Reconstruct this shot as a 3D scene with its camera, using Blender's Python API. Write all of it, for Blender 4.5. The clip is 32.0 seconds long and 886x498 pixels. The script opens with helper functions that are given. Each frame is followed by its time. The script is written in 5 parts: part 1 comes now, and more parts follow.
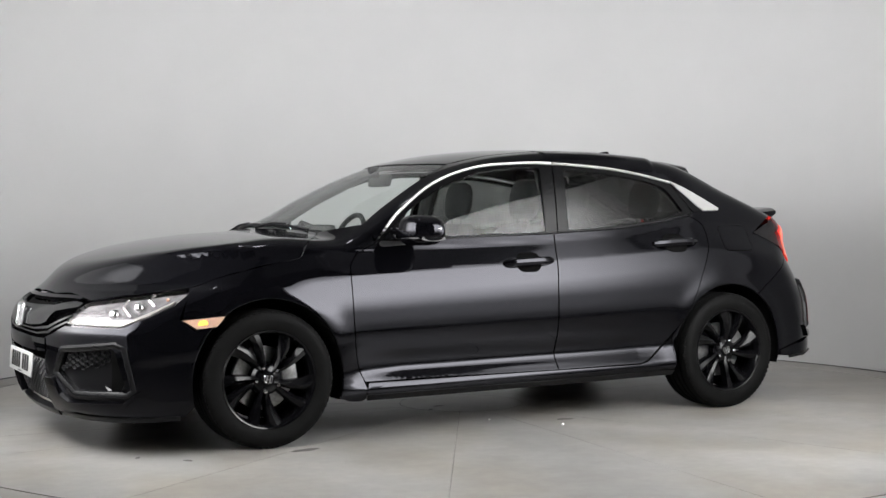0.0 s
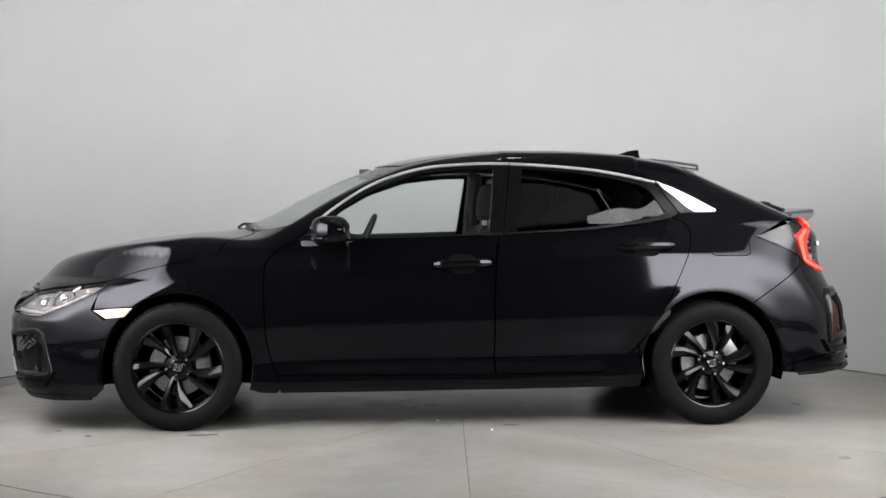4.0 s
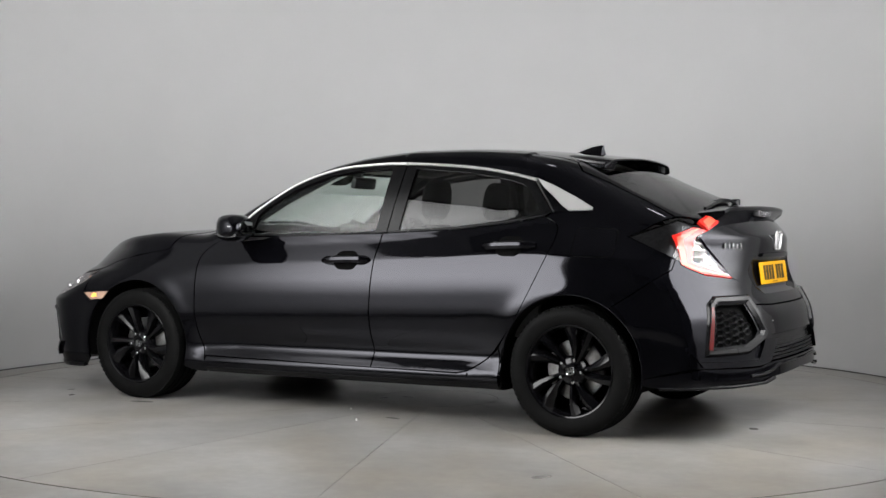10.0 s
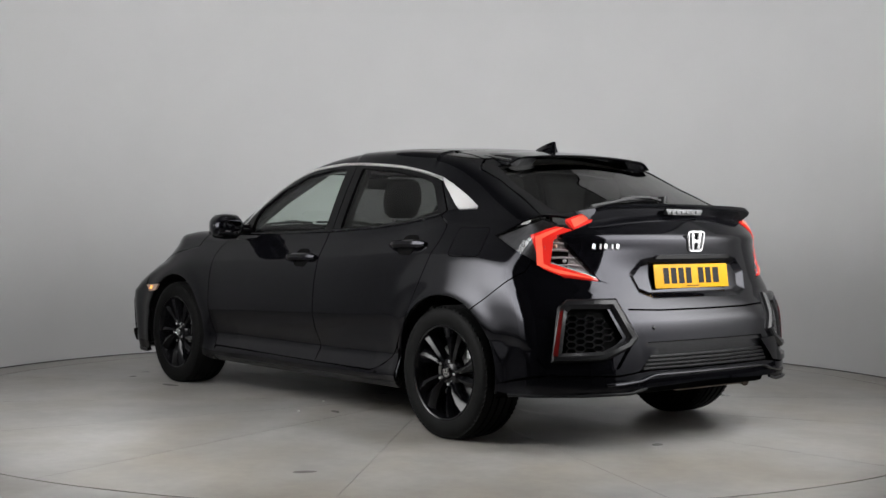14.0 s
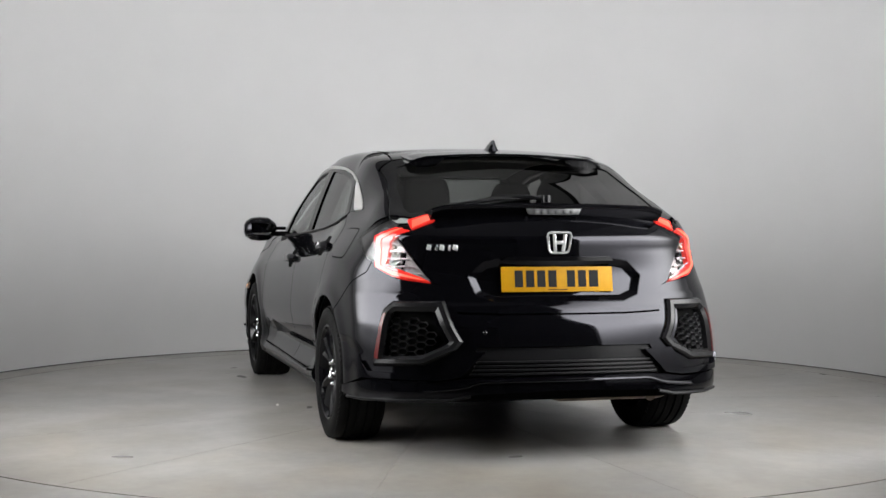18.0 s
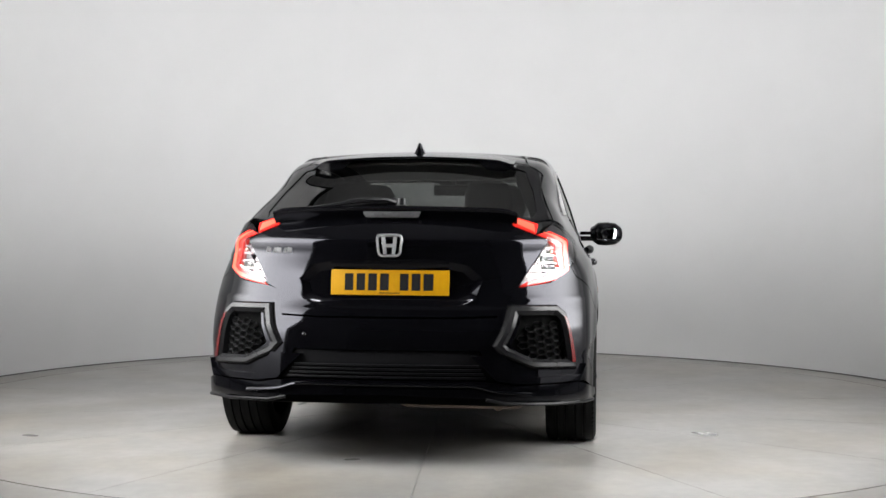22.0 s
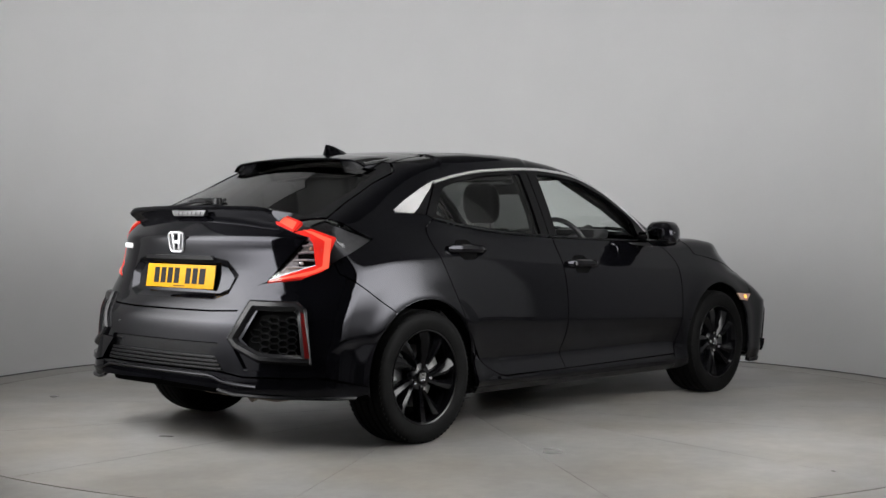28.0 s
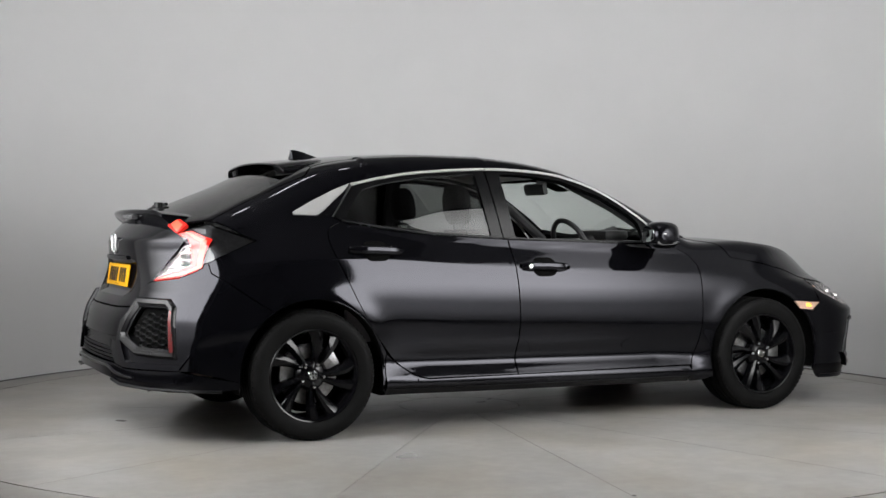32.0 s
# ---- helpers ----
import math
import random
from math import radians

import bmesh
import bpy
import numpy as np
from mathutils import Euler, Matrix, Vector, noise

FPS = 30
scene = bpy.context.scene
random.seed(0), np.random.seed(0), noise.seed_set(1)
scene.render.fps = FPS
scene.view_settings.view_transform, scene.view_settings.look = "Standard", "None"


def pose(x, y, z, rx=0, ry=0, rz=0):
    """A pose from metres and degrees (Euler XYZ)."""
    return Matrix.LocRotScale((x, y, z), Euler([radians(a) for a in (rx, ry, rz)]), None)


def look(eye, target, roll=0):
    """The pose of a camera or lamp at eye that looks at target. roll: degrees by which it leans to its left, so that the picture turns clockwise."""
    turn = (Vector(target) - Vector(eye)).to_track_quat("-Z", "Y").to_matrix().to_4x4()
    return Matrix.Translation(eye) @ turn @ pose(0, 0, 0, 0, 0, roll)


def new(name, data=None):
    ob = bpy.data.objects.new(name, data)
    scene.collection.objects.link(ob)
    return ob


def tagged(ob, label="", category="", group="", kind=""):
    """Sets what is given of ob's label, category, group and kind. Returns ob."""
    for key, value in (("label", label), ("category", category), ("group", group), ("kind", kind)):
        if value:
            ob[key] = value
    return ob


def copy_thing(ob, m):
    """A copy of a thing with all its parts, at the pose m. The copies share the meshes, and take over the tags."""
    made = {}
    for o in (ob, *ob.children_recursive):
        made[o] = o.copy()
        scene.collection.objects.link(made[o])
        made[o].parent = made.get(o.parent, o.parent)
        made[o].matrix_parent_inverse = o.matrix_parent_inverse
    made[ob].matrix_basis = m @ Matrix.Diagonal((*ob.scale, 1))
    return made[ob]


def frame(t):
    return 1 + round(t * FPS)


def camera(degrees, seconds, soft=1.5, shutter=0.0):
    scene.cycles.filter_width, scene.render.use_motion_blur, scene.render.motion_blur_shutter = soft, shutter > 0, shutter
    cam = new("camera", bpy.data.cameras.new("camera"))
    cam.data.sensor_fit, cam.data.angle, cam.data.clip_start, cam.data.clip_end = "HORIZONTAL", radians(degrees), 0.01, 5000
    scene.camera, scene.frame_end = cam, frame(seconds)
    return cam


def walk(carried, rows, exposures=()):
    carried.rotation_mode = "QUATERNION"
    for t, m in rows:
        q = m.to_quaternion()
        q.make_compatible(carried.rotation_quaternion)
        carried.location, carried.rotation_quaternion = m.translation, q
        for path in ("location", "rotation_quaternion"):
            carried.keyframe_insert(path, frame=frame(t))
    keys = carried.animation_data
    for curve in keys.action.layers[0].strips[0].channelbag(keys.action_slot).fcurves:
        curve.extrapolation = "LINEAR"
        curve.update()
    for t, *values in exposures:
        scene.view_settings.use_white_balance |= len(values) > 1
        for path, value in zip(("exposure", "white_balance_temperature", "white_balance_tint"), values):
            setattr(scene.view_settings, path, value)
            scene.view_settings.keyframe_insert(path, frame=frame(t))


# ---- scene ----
# The camera stands before an open round booth; its operator drifts by a few centimetres.
# Rows: seconds, turn of the table, distance of the eye, yaw, pitch, roll.
cam = camera(37.56, 32.0)
EYE = 1.028
CAR_X, CAR_Y = -0.152, -0.012
ROWS = [
    (0.0, 29.49, 7.399, 0.767, -1.186, -0.151),
    (0.5, 26.52, 7.401, 0.733, -1.178, -0.132),
    (1.0, 23.50, 7.403, 0.721, -1.175, -0.111),
    (1.5, 20.49, 7.403, 0.724, -1.174, -0.111),
    (2.0, 17.58, 7.401, 0.714, -1.171, -0.140),
    (2.5, 14.79, 7.400, 0.691, -1.156, -0.152),
    (3.0, 12.02, 7.403, 0.681, -1.137, -0.100),
    (3.5, 9.14, 7.412, 0.693, -1.137, 0.021),
    (5.5, -2.14, 7.416, 1.110, -1.148, 0.415),
    (6.0, -5.49, 7.523, 1.030, -1.130, 0.333),
    (6.5, -8.29, 7.571, 0.921, -1.112, 0.311),
    (7.0, -11.13, 7.579, 0.863, -1.117, 0.321),
    (7.5, -13.94, 7.584, 0.820, -1.136, 0.313),
    (8.0, -16.67, 7.589, 0.729, -1.149, 0.312),
    (8.5, -19.54, 7.586, 0.566, -1.160, 0.339),
    (9.0, -22.56, 7.581, 0.320, -1.172, 0.359),
    (9.5, -25.58, 7.583, 0.049, -1.180, 0.364),
    (10.0, -28.55, 7.590, -0.158, -1.186, 0.370),
    (10.5, -31.51, 7.599, -0.254, -1.196, 0.394),
    (11.0, -34.38, 7.604, -0.254, -1.204, 0.426),
    (11.5, -37.15, 7.608, -0.230, -1.201, 0.453),
    (12.0, -39.89, 7.613, -0.232, -1.193, 0.476),
    (12.5, -42.70, 7.617, -0.239, -1.194, 0.480),
    (13.0, -45.56, 7.622, -0.255, -1.207, 0.466),
    (13.5, -48.45, 7.628, -0.313, -1.211, 0.464),
    (14.0, -51.43, 7.632, -0.369, -1.208, 0.473),
    (14.5, -54.49, 7.634, -0.378, -1.211, 0.469),
    (16.5, -65.77, 7.612, -0.263, -1.125, 0.308),
    (17.0, -68.60, 7.610, -0.233, -1.123, 0.291),
    (17.5, -71.51, 7.610, -0.166, -1.131, 0.267),
    (18.0, -74.47, 7.612, -0.066, -1.135, 0.256),
    (18.5, -77.39, 7.611, 0.037, -1.123, 0.278),
    (19.0, -80.26, 7.607, 0.123, -1.102, 0.323),
    (19.5, -83.10, 7.603, 0.180, -1.079, 0.360),
    (20.0, -85.85, 7.599, 0.193, -1.058, 0.364),
    (20.5, -88.48, 7.593, 0.168, -1.042, 0.337),
    (21.0, -91.14, 7.588, 0.133, -1.030, 0.308),
    (21.5, -93.88, 7.587, 0.108, -1.007, 0.293),
    (22.0, -96.67, 7.598, 0.084, -0.980, 0.284),
    (22.5, -99.54, 7.617, 0.079, -0.958, 0.284),
    (23.0, -102.49, 7.630, 0.131, -0.948, 0.308),
    (23.5, -105.41, 7.633, 0.194, -0.951, 0.338),
    (24.0, -108.32, 7.631, 0.243, -0.960, 0.331),
    (24.5, -111.23, 7.624, 0.292, -0.971, 0.299),
    (25.0, -114.06, 7.613, 0.328, -0.986, 0.287),
    (25.5, -116.94, 7.597, 0.379, -1.004, 0.276),
    (27.5, -128.41, 7.590, 0.505, -1.034, 0.341),
    (28.0, -131.36, 7.595, 0.537, -1.022, 0.314),
    (28.5, -134.24, 7.594, 0.557, -1.018, 0.307),
    (29.0, -137.07, 7.587, 0.579, -1.020, 0.282),
    (29.5, -139.86, 7.580, 0.607, -1.019, 0.220),
    (30.0, -142.65, 7.574, 0.633, -1.014, 0.173),
    (30.5, -145.42, 7.569, 0.651, -1.003, 0.169),
    (31.0, -148.20, 7.562, 0.669, -0.989, 0.160),
    (31.5, -151.07, 7.553, 0.695, -0.970, 0.130),
    (32.0, -154.04, 7.546, 0.708, -0.941, 0.102),
]
EXPOSURES = [(0.0, -1.86), (3.5, -1.92), (5.5, -1.54), (7.0, -1.62), (9.0, -1.95), (10.0, -2.16), (12.0, -2.07), (13.0, -2.25), (16.5, -2.17), (20.5, -1.66), (24.0, -1.72), (28.0, -2.28), (29.0, -2.32), (30.0, -2.16), (31.0, -1.98), (32.0, -2.12)]
walk(cam, [(t, pose(0, -d, EYE, 90 + pitch, 0, yaw) @ pose(0, 0, 0, 0, 0, roll)) for t, turn, d, yaw, pitch, roll in ROWS], EXPOSURES)

# ---- world and light ----
world = bpy.data.worlds.new("studio")
scene.world = world
world.use_nodes = True
world.node_tree.nodes["Background"].inputs[0].default_value = (0.5, 0.52, 0.55, 1)
world.node_tree.nodes["Background"].inputs[1].default_value = 0.005

def lamp(name, kind, eye, target, watts, size, spread):
    data = bpy.data.lights.new(name, "AREA")
    data.shape, data.size, data.energy, data.color = kind, size, watts, (1.0, 0.985, 1.0)
    data.spread = radians(spread)
    ob = new(name, data)
    ob.matrix_world = look(eye, target)
    return data


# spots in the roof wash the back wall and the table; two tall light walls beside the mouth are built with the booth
for side in (-1, 1):
    lamp_x, lamp_y = side * math.sin(radians(143)), -math.cos(radians(143))
    lamp("ceiling_spot", "DISK", (lamp_x * 0.4, lamp_y * 0.4, 5.7), (lamp_x * 3.2, lamp_y * 3.2, 1.7), 45, 0.5, 90)
    lamp("ceiling_spot", "DISK", (side * 0.8, -1.5, 5.7), (side * 0.4, -1.5, 0), 12, 0.4, 80)


# ---- materials ----
def shader(name):
    m = bpy.data.materials.new(name)
    m.use_nodes = True
    return m, m.node_tree, m.node_tree.nodes["Principled BSDF"]


def material(name, colour, rough=0.5, metal=0.0, coat=0.0, coat_rough=0.03, grain=0.0, grain_scale=40.0, bump=0.0, bump_scale=200.0, ior=1.5, rough_vary=0.0):
    """A surface with colour grain, uneven gloss and fine relief."""
    m, tree, b = shader(name)
    b.inputs["Base Color"].default_value = (*colour, 1)
    b.inputs["Roughness"].default_value = rough
    b.inputs["Metallic"].default_value = metal
    b.inputs["Coat Weight"].default_value = coat
    b.inputs["Coat Roughness"].default_value = coat_rough
    b.inputs["IOR"].default_value = ior
    co = tree.nodes.new("ShaderNodeTexCoord")
    if grain:
        n = tree.nodes.new("ShaderNodeTexNoise")
        n.inputs["Scale"].default_value, n.inputs["Detail"].default_value = grain_scale, 6
        tree.links.new(co.outputs["Object"], n.inputs["Vector"])
        ramp = tree.nodes.new("ShaderNodeMapRange")
        ramp.inputs["From Min"].default_value, ramp.inputs["From Max"].default_value = 0.3, 0.7
        ramp.inputs["To Min"].default_value, ramp.inputs["To Max"].default_value = 1 - grain, 1 + grain
        tree.links.new(n.outputs["Fac"], ramp.inputs["Value"])
        mix = tree.nodes.new("ShaderNodeVectorMath")
        mix.operation = "SCALE"
        mix.inputs[0].default_value = colour
        tree.links.new(ramp.outputs[0], mix.inputs["Scale"])
        tree.links.new(mix.outputs[0], b.inputs["Base Color"])
    if rough_vary:
        n = tree.nodes.new("ShaderNodeTexNoise")
        n.inputs["Scale"].default_value, n.inputs["Detail"].default_value = 6, 4
        tree.links.new(co.outputs["Object"], n.inputs["Vector"])
        ramp = tree.nodes.new("ShaderNodeMapRange")
        ramp.inputs["To Min"].default_value, ramp.inputs["To Max"].default_value = rough - rough_vary, rough + rough_vary
        tree.links.new(n.outputs["Fac"], ramp.inputs["Value"])
        tree.links.new(ramp.outputs[0], b.inputs["Roughness"])
    if bump:
        n = tree.nodes.new("ShaderNodeTexNoise")
        n.inputs["Scale"].default_value, n.inputs["Detail"].default_value = bump_scale, 3
        tree.links.new(co.outputs["Object"], n.inputs["Vector"])
        r = tree.nodes.new("ShaderNodeBump")
        r.inputs["Strength"].default_value, r.inputs["Distance"].default_value = bump, 0.002
        tree.links.new(n.outputs["Fac"], r.inputs["Height"])
        tree.links.new(r.outputs[0], b.inputs["Normal"])
    return m


def glow(name, colour, strength, rough=0.2, body=1.0):
    m, tree, b = shader(name)
    b.inputs["Base Color"].default_value = (*(c * body for c in colour), 1)
    b.inputs["Roughness"].default_value = rough
    b.inputs["Emission Color"].default_value = (*colour, 1)
    b.inputs["Emission Strength"].default_value = strength
    return m


def glass(name, tint, rough=0.0, gloss=1.0):
    """Thin glass: a clear, tinted pane with a mirror coat by Fresnel."""
    m = bpy.data.materials.new(name)
    m.use_nodes = True
    tree = m.node_tree
    tree.nodes.remove(tree.nodes["Principled BSDF"])
    clear, shine, mix, edge, power, scale = (tree.nodes.new("ShaderNode" + k) for k in ("BsdfTransparent", "BsdfGlossy", "MixShader", "LayerWeight", "Math", "MapRange"))
    clear.inputs[0].default_value = (*tint, 1)
    shine.inputs["Color"].default_value = (gloss, gloss, gloss, 1)
    shine.inputs["Roughness"].default_value = rough
    power.operation, power.inputs[1].default_value = "POWER", 4.6
    scale.inputs["To Min"].default_value, scale.inputs["To Max"].default_value = 0.022, 0.7
    tree.links.new(edge.outputs["Facing"], power.inputs[0])
    tree.links.new(power.outputs[0], scale.inputs["Value"])
    tree.links.new(scale.outputs[0], mix.inputs[0])
    tree.links.new(clear.outputs[0], mix.inputs[1])
    tree.links.new(shine.outputs[0], mix.inputs[2])
    tree.links.new(mix.outputs[0], tree.nodes["Material Output"].inputs[0])
    return m


PAINT = material("black_pearl_paint", (0.0012, 0.0012, 0.0016), 0.06, 0.0, 0.0, 0.02, grain=0.2, grain_scale=900, ior=1.28)
PAINT.node_tree.nodes["Principled BSDF"].inputs["Specular Tint"].default_value = (0.9, 0.9, 1.0, 1)
GLOSS = material("gloss_black_plastic", (0.002, 0.002, 0.0024), 0.12, rough_vary=0.03, ior=1.32)
TRIM = material("matt_black_plastic", (0.0035, 0.0035, 0.004), 0.33, bump=0.05, bump_scale=400, grain=0.15, ior=1.22)
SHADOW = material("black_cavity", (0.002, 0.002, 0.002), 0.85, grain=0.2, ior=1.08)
RUBBER = material("tyre_rubber", (0.003, 0.003, 0.003), 0.6, ior=1.13, bump=0.12, bump_scale=300, grain=0.25, grain_scale=25)
ALLOY = material("black_alloy", (0.0022, 0.0022, 0.0026), 0.11, 0.0, 0.0, 0.05, grain=0.1, ior=1.24)
CHROME = material("chrome", (0.86, 0.86, 0.87), 0.07, 1.0, rough_vary=0.03)
SATIN = material("satin_silver", (0.36, 0.355, 0.35), 0.34, 0.65, rough_vary=0.05)
STEEL = material("brushed_steel", (0.22, 0.22, 0.22), 0.35, 1.0, grain=0.2, grain_scale=80)
CABIN = material("dark_cabin_plastic", (0.014, 0.014, 0.015), 0.6, bump=0.06, bump_scale=200, grain=0.2)
CLOTH = material("charcoal_seat_cloth", (0.007, 0.007, 0.0075), 0.9, bump=0.12, bump_scale=250, grain=0.15, grain_scale=120)
HEADLINING = material("grey_headlining", (0.35, 0.35, 0.34), 0.95, bump=0.05, bump_scale=200, grain=0.05)
SATIN_BLACK = material("satin_black_plastic", (0.005, 0.005, 0.0055), 0.24, rough_vary=0.04, ior=1.25)
PILLAR_BLACK = material("black_pillar_film", (0.002, 0.002, 0.0022), 0.2, rough_vary=0.03, ior=1.2)
CLEAR_GLASS = glass("clear_glass", (0.80, 0.86, 0.83))
TINT_GLASS = glass("tinted_glass", (0.15, 0.152, 0.15))
LENS = glass("lamp_lens", (0.98, 0.95, 0.95))
SMOKE_LENS = glass("smoked_lens", (0.35, 0.35, 0.36))


# ---- helpers for building ----
def empty(name):
    ob = bpy.data.objects.new(name, None)
    scene.collection.objects.link(ob)
    return ob


def part(name, bm, mat, parent=None, label="", smooth=True):
    """Link a bmesh as one mesh object under its thing."""
    me = bpy.data.meshes.new(name)
    bm.normal_update()
    bm.to_mesh(me)
    bm.free()
    me.materials.append(mat)
    if smooth:
        me.polygons.foreach_set("use_smooth", [True] * len(me.polygons))
        me.set_sharp_from_angle(angle=radians(32))
    ob = new(name, me)
    if parent:
        ob.parent = parent
    if label:
        ob["label"] = label
    return ob


def curve_of(*pairs):
    """A smooth, overshoot-free curve through (position, value) pairs, as a function of arrays."""
    p = np.array(pairs, float)
    xs, ys = p[:, 0], p[:, 1]
    h = np.diff(xs)
    s = np.diff(ys) / h
    m = np.zeros(len(xs))
    m[0], m[-1] = s[0], s[-1]
    for i in range(1, len(xs) - 1):
        if s[i - 1] * s[i] > 0:
            w1, w2 = 2 * h[i] + h[i - 1], h[i] + 2 * h[i - 1]
            m[i] = (w1 + w2) / (w1 / s[i - 1] + w2 / s[i])

    def at(x):
        x = np.asarray(x, float)
        c = np.clip(x, xs[0], xs[-1])
        i = np.clip(np.searchsorted(xs, c) - 1, 0, len(xs) - 2)
        u = (c - xs[i]) / h[i]
        v = ys[i] * (1 + 2 * u) * (1 - u) ** 2 + h[i] * m[i] * u * (1 - u) ** 2 + ys[i + 1] * u * u * (3 - 2 * u) + h[i] * m[i + 1] * u * u * (u - 1)
        return v + np.where(x < xs[0], (x - xs[0]) * m[0], 0) + np.where(x > xs[-1], (x - xs[-1]) * m[-1], 0)
    return at


def soft_max(a, b, k):
    d = np.maximum(k - np.abs(a - b), 0) / k
    return np.maximum(a, b) + d * d * d * k / 6


# ---- the car's skin: x runs to the tail, y to the driver's side, z up; the wheels stand at x = -1.3485 and 1.3485 ----
AXLE, TRACK, TYRE_R = 1.3485, 0.775, 0.318
CREST = curve_of((-2.28, 0.645), (-2.2, 0.735), (-2.0, 0.842), (-1.65, 0.930), (-1.35, 0.968), (-1.12, 0.990), (-0.95, 1.06), (-0.70, 1.190), (-0.45, 1.30),
                 (-0.25, 1.365), (0.0, 1.408), (0.3, 1.43), (0.6, 1.432), (0.95, 1.416), (1.25, 1.38), (1.65, 1.225), (2.0, 1.085), (2.2, 1.01))
PLAN = curve_of((-2.3, 0.875), (-1.9, 0.888), (-1.35, 0.897), (-0.8, 0.886), (0.0, 0.885), (0.8, 0.888), (1.35, 0.896), (1.6, 0.886), (1.9, 0.86), (2.1, 0.822), (2.3, 0.76))
CREASE = curve_of((-2.2, 0.60), (-1.7, 0.70), (-1.2, 0.765), (-0.9, 0.775), (-0.2, 0.805), (0.5, 0.84), (1.1, 0.875), (1.5, 0.86), (1.8, 0.80), (2.1, 0.70))
BELT = curve_of((-2.2, 0.72), (-1.4, 0.920), (-0.85, 0.920), (-0.5, 0.93), (0.3, 0.965), (0.9, 1.005), (1.25, 1.06), (1.6, 1.06), (2.1, 1.0))
BELT_W = curve_of((-2.2, 0.74), (-1.6, 0.785), (-0.9, 0.785), (-0.3, 0.792), (0.4, 0.792), (1.0, 0.768), (1.4, 0.742), (1.8, 0.722), (2.1, 0.685))
LEAN_IN = curve_of((-1.2, 0.50), (-0.5, 0.33), (0.3, 0.27), (1.0, 0.30), (1.6, 0.55), (2.1, 0.7))
LOWER = curve_of((0.10, -0.10), (0.17, -0.055), (0.235, -0.004), (0.28, -0.020), (0.33, -0.035), (0.38, -0.027), (0.45, -0.0115), (0.52, 0.0), (0.60, -0.003), (0.68, -0.0105), (0.74, -0.021), (0.80, -0.036))
NOSE = curve_of((0.10, -2.12), (0.17, -2.185), (0.26, -2.225), (0.40, -2.25), (0.52, -2.262), (0.60, -2.255), (0.66, -2.22), (0.72, -2.155), (0.8, -2.095), (0.9, -2.04), (1.0, -1.98))
TAIL = curve_of((0.15, 2.0), (0.22, 2.16), (0.30, 2.235), (0.45, 2.225), (0.58, 2.205), (0.65, 2.172), (0.73, 2.128), (0.82, 2.112), (0.955, 2.121), (0.972, 2.114), (0.99, 2.10), (1.05, 2.055), (1.12, 2.02), (1.25, 1.9))


def skin(x, y, z):
    """Below nothing inside the car's body, above nothing outside it."""
    x, y, z = np.asarray(x, float), np.abs(np.asarray(y, float)), np.asarray(z, float)
    zc, zb, w = CREASE(x), BELT(x), PLAN(x)
    low = np.minimum(z * 0.78 / zc, 0.95)
    end = np.clip((np.abs(x - 0.05) - 0.92) / 0.15, 0, 1)
    under = w + LOWER(low) * (1 - end) + (LOWER(np.maximum(low, 0.47)) - 0.25 * np.maximum(0.24 - z, 0)) * end
    under = under - 0.020 * np.exp(-((z - 0.355) / 0.06) ** 2) * np.clip((1.0 - np.abs(x - 0.05)) / 0.3, 0, 1)
    edge = w - 0.0305
    shoulder = edge + (BELT_W(x) - edge) * (z - zc) / (zb - zc)
    over = BELT_W(x) - LEAN_IN(x) * np.maximum(z - zb, -0.02) - 0.24 * np.maximum(z - zb, 0) ** 2
    side = soft_max(-soft_max(-under, -shoulder, 0.0015 + 0.012 * np.clip((np.abs(x - 0.15) - 1.05) / 0.15, 0, 1)), over, 0.02)
    for ax in (-AXLE, AXLE):
        r = np.hypot(x - ax, z - TYRE_R)
        side = side + 0.009 * np.exp(-((r - 0.375) / 0.06) ** 2)
    fs = y - side
    rise = np.clip((x + 1.35) / 0.45, 0, 1)
    rise = rise * rise * (3 - 2 * rise)
    bow = np.where(x < 0.3, 1.0, 0) * (0.20 + 0.08 * rise) * y * y - np.where(x > 1.0, 1.0, 0) * 0.28 * y * y
    ft = (z - CREST(x - bow) + (0.015 + 0.070 * rise) * y * y) * 0.9
    ff = (NOSE(z) + (0.12 + 0.38 * np.clip((z - 0.55) / 0.2, 0, 1) + 0.25 * np.clip((z - 0.72) / 0.15, 0, 1)) * y * y + 0.20 * (y / 0.87) ** 6 - x) * 0.9
    fr = (x - TAIL(z) + (0.10 + 0.16 * np.clip((z - 0.72) / 0.2, 0, 1)) * y * y + 0.22 * (y / 0.84) ** 5) * 0.95
    f = soft_max(fs, ft, np.where(x < -0.9, 0.075, 0.075))
    f = soft_max(f, ff, 0.08)
    f = soft_max(f, fr, 0.05)
    return f


def skin_normal(p):
    e = 0.004
    g = np.empty_like(p)
    for k in range(3):
        d = np.zeros(3)
        d[k] = e
        g[:, k] = skin(*(p + d).T) - skin(*(p - d).T)
    return g / np.maximum(np.linalg.norm(g, axis=1, keepdims=True), 1e-9)


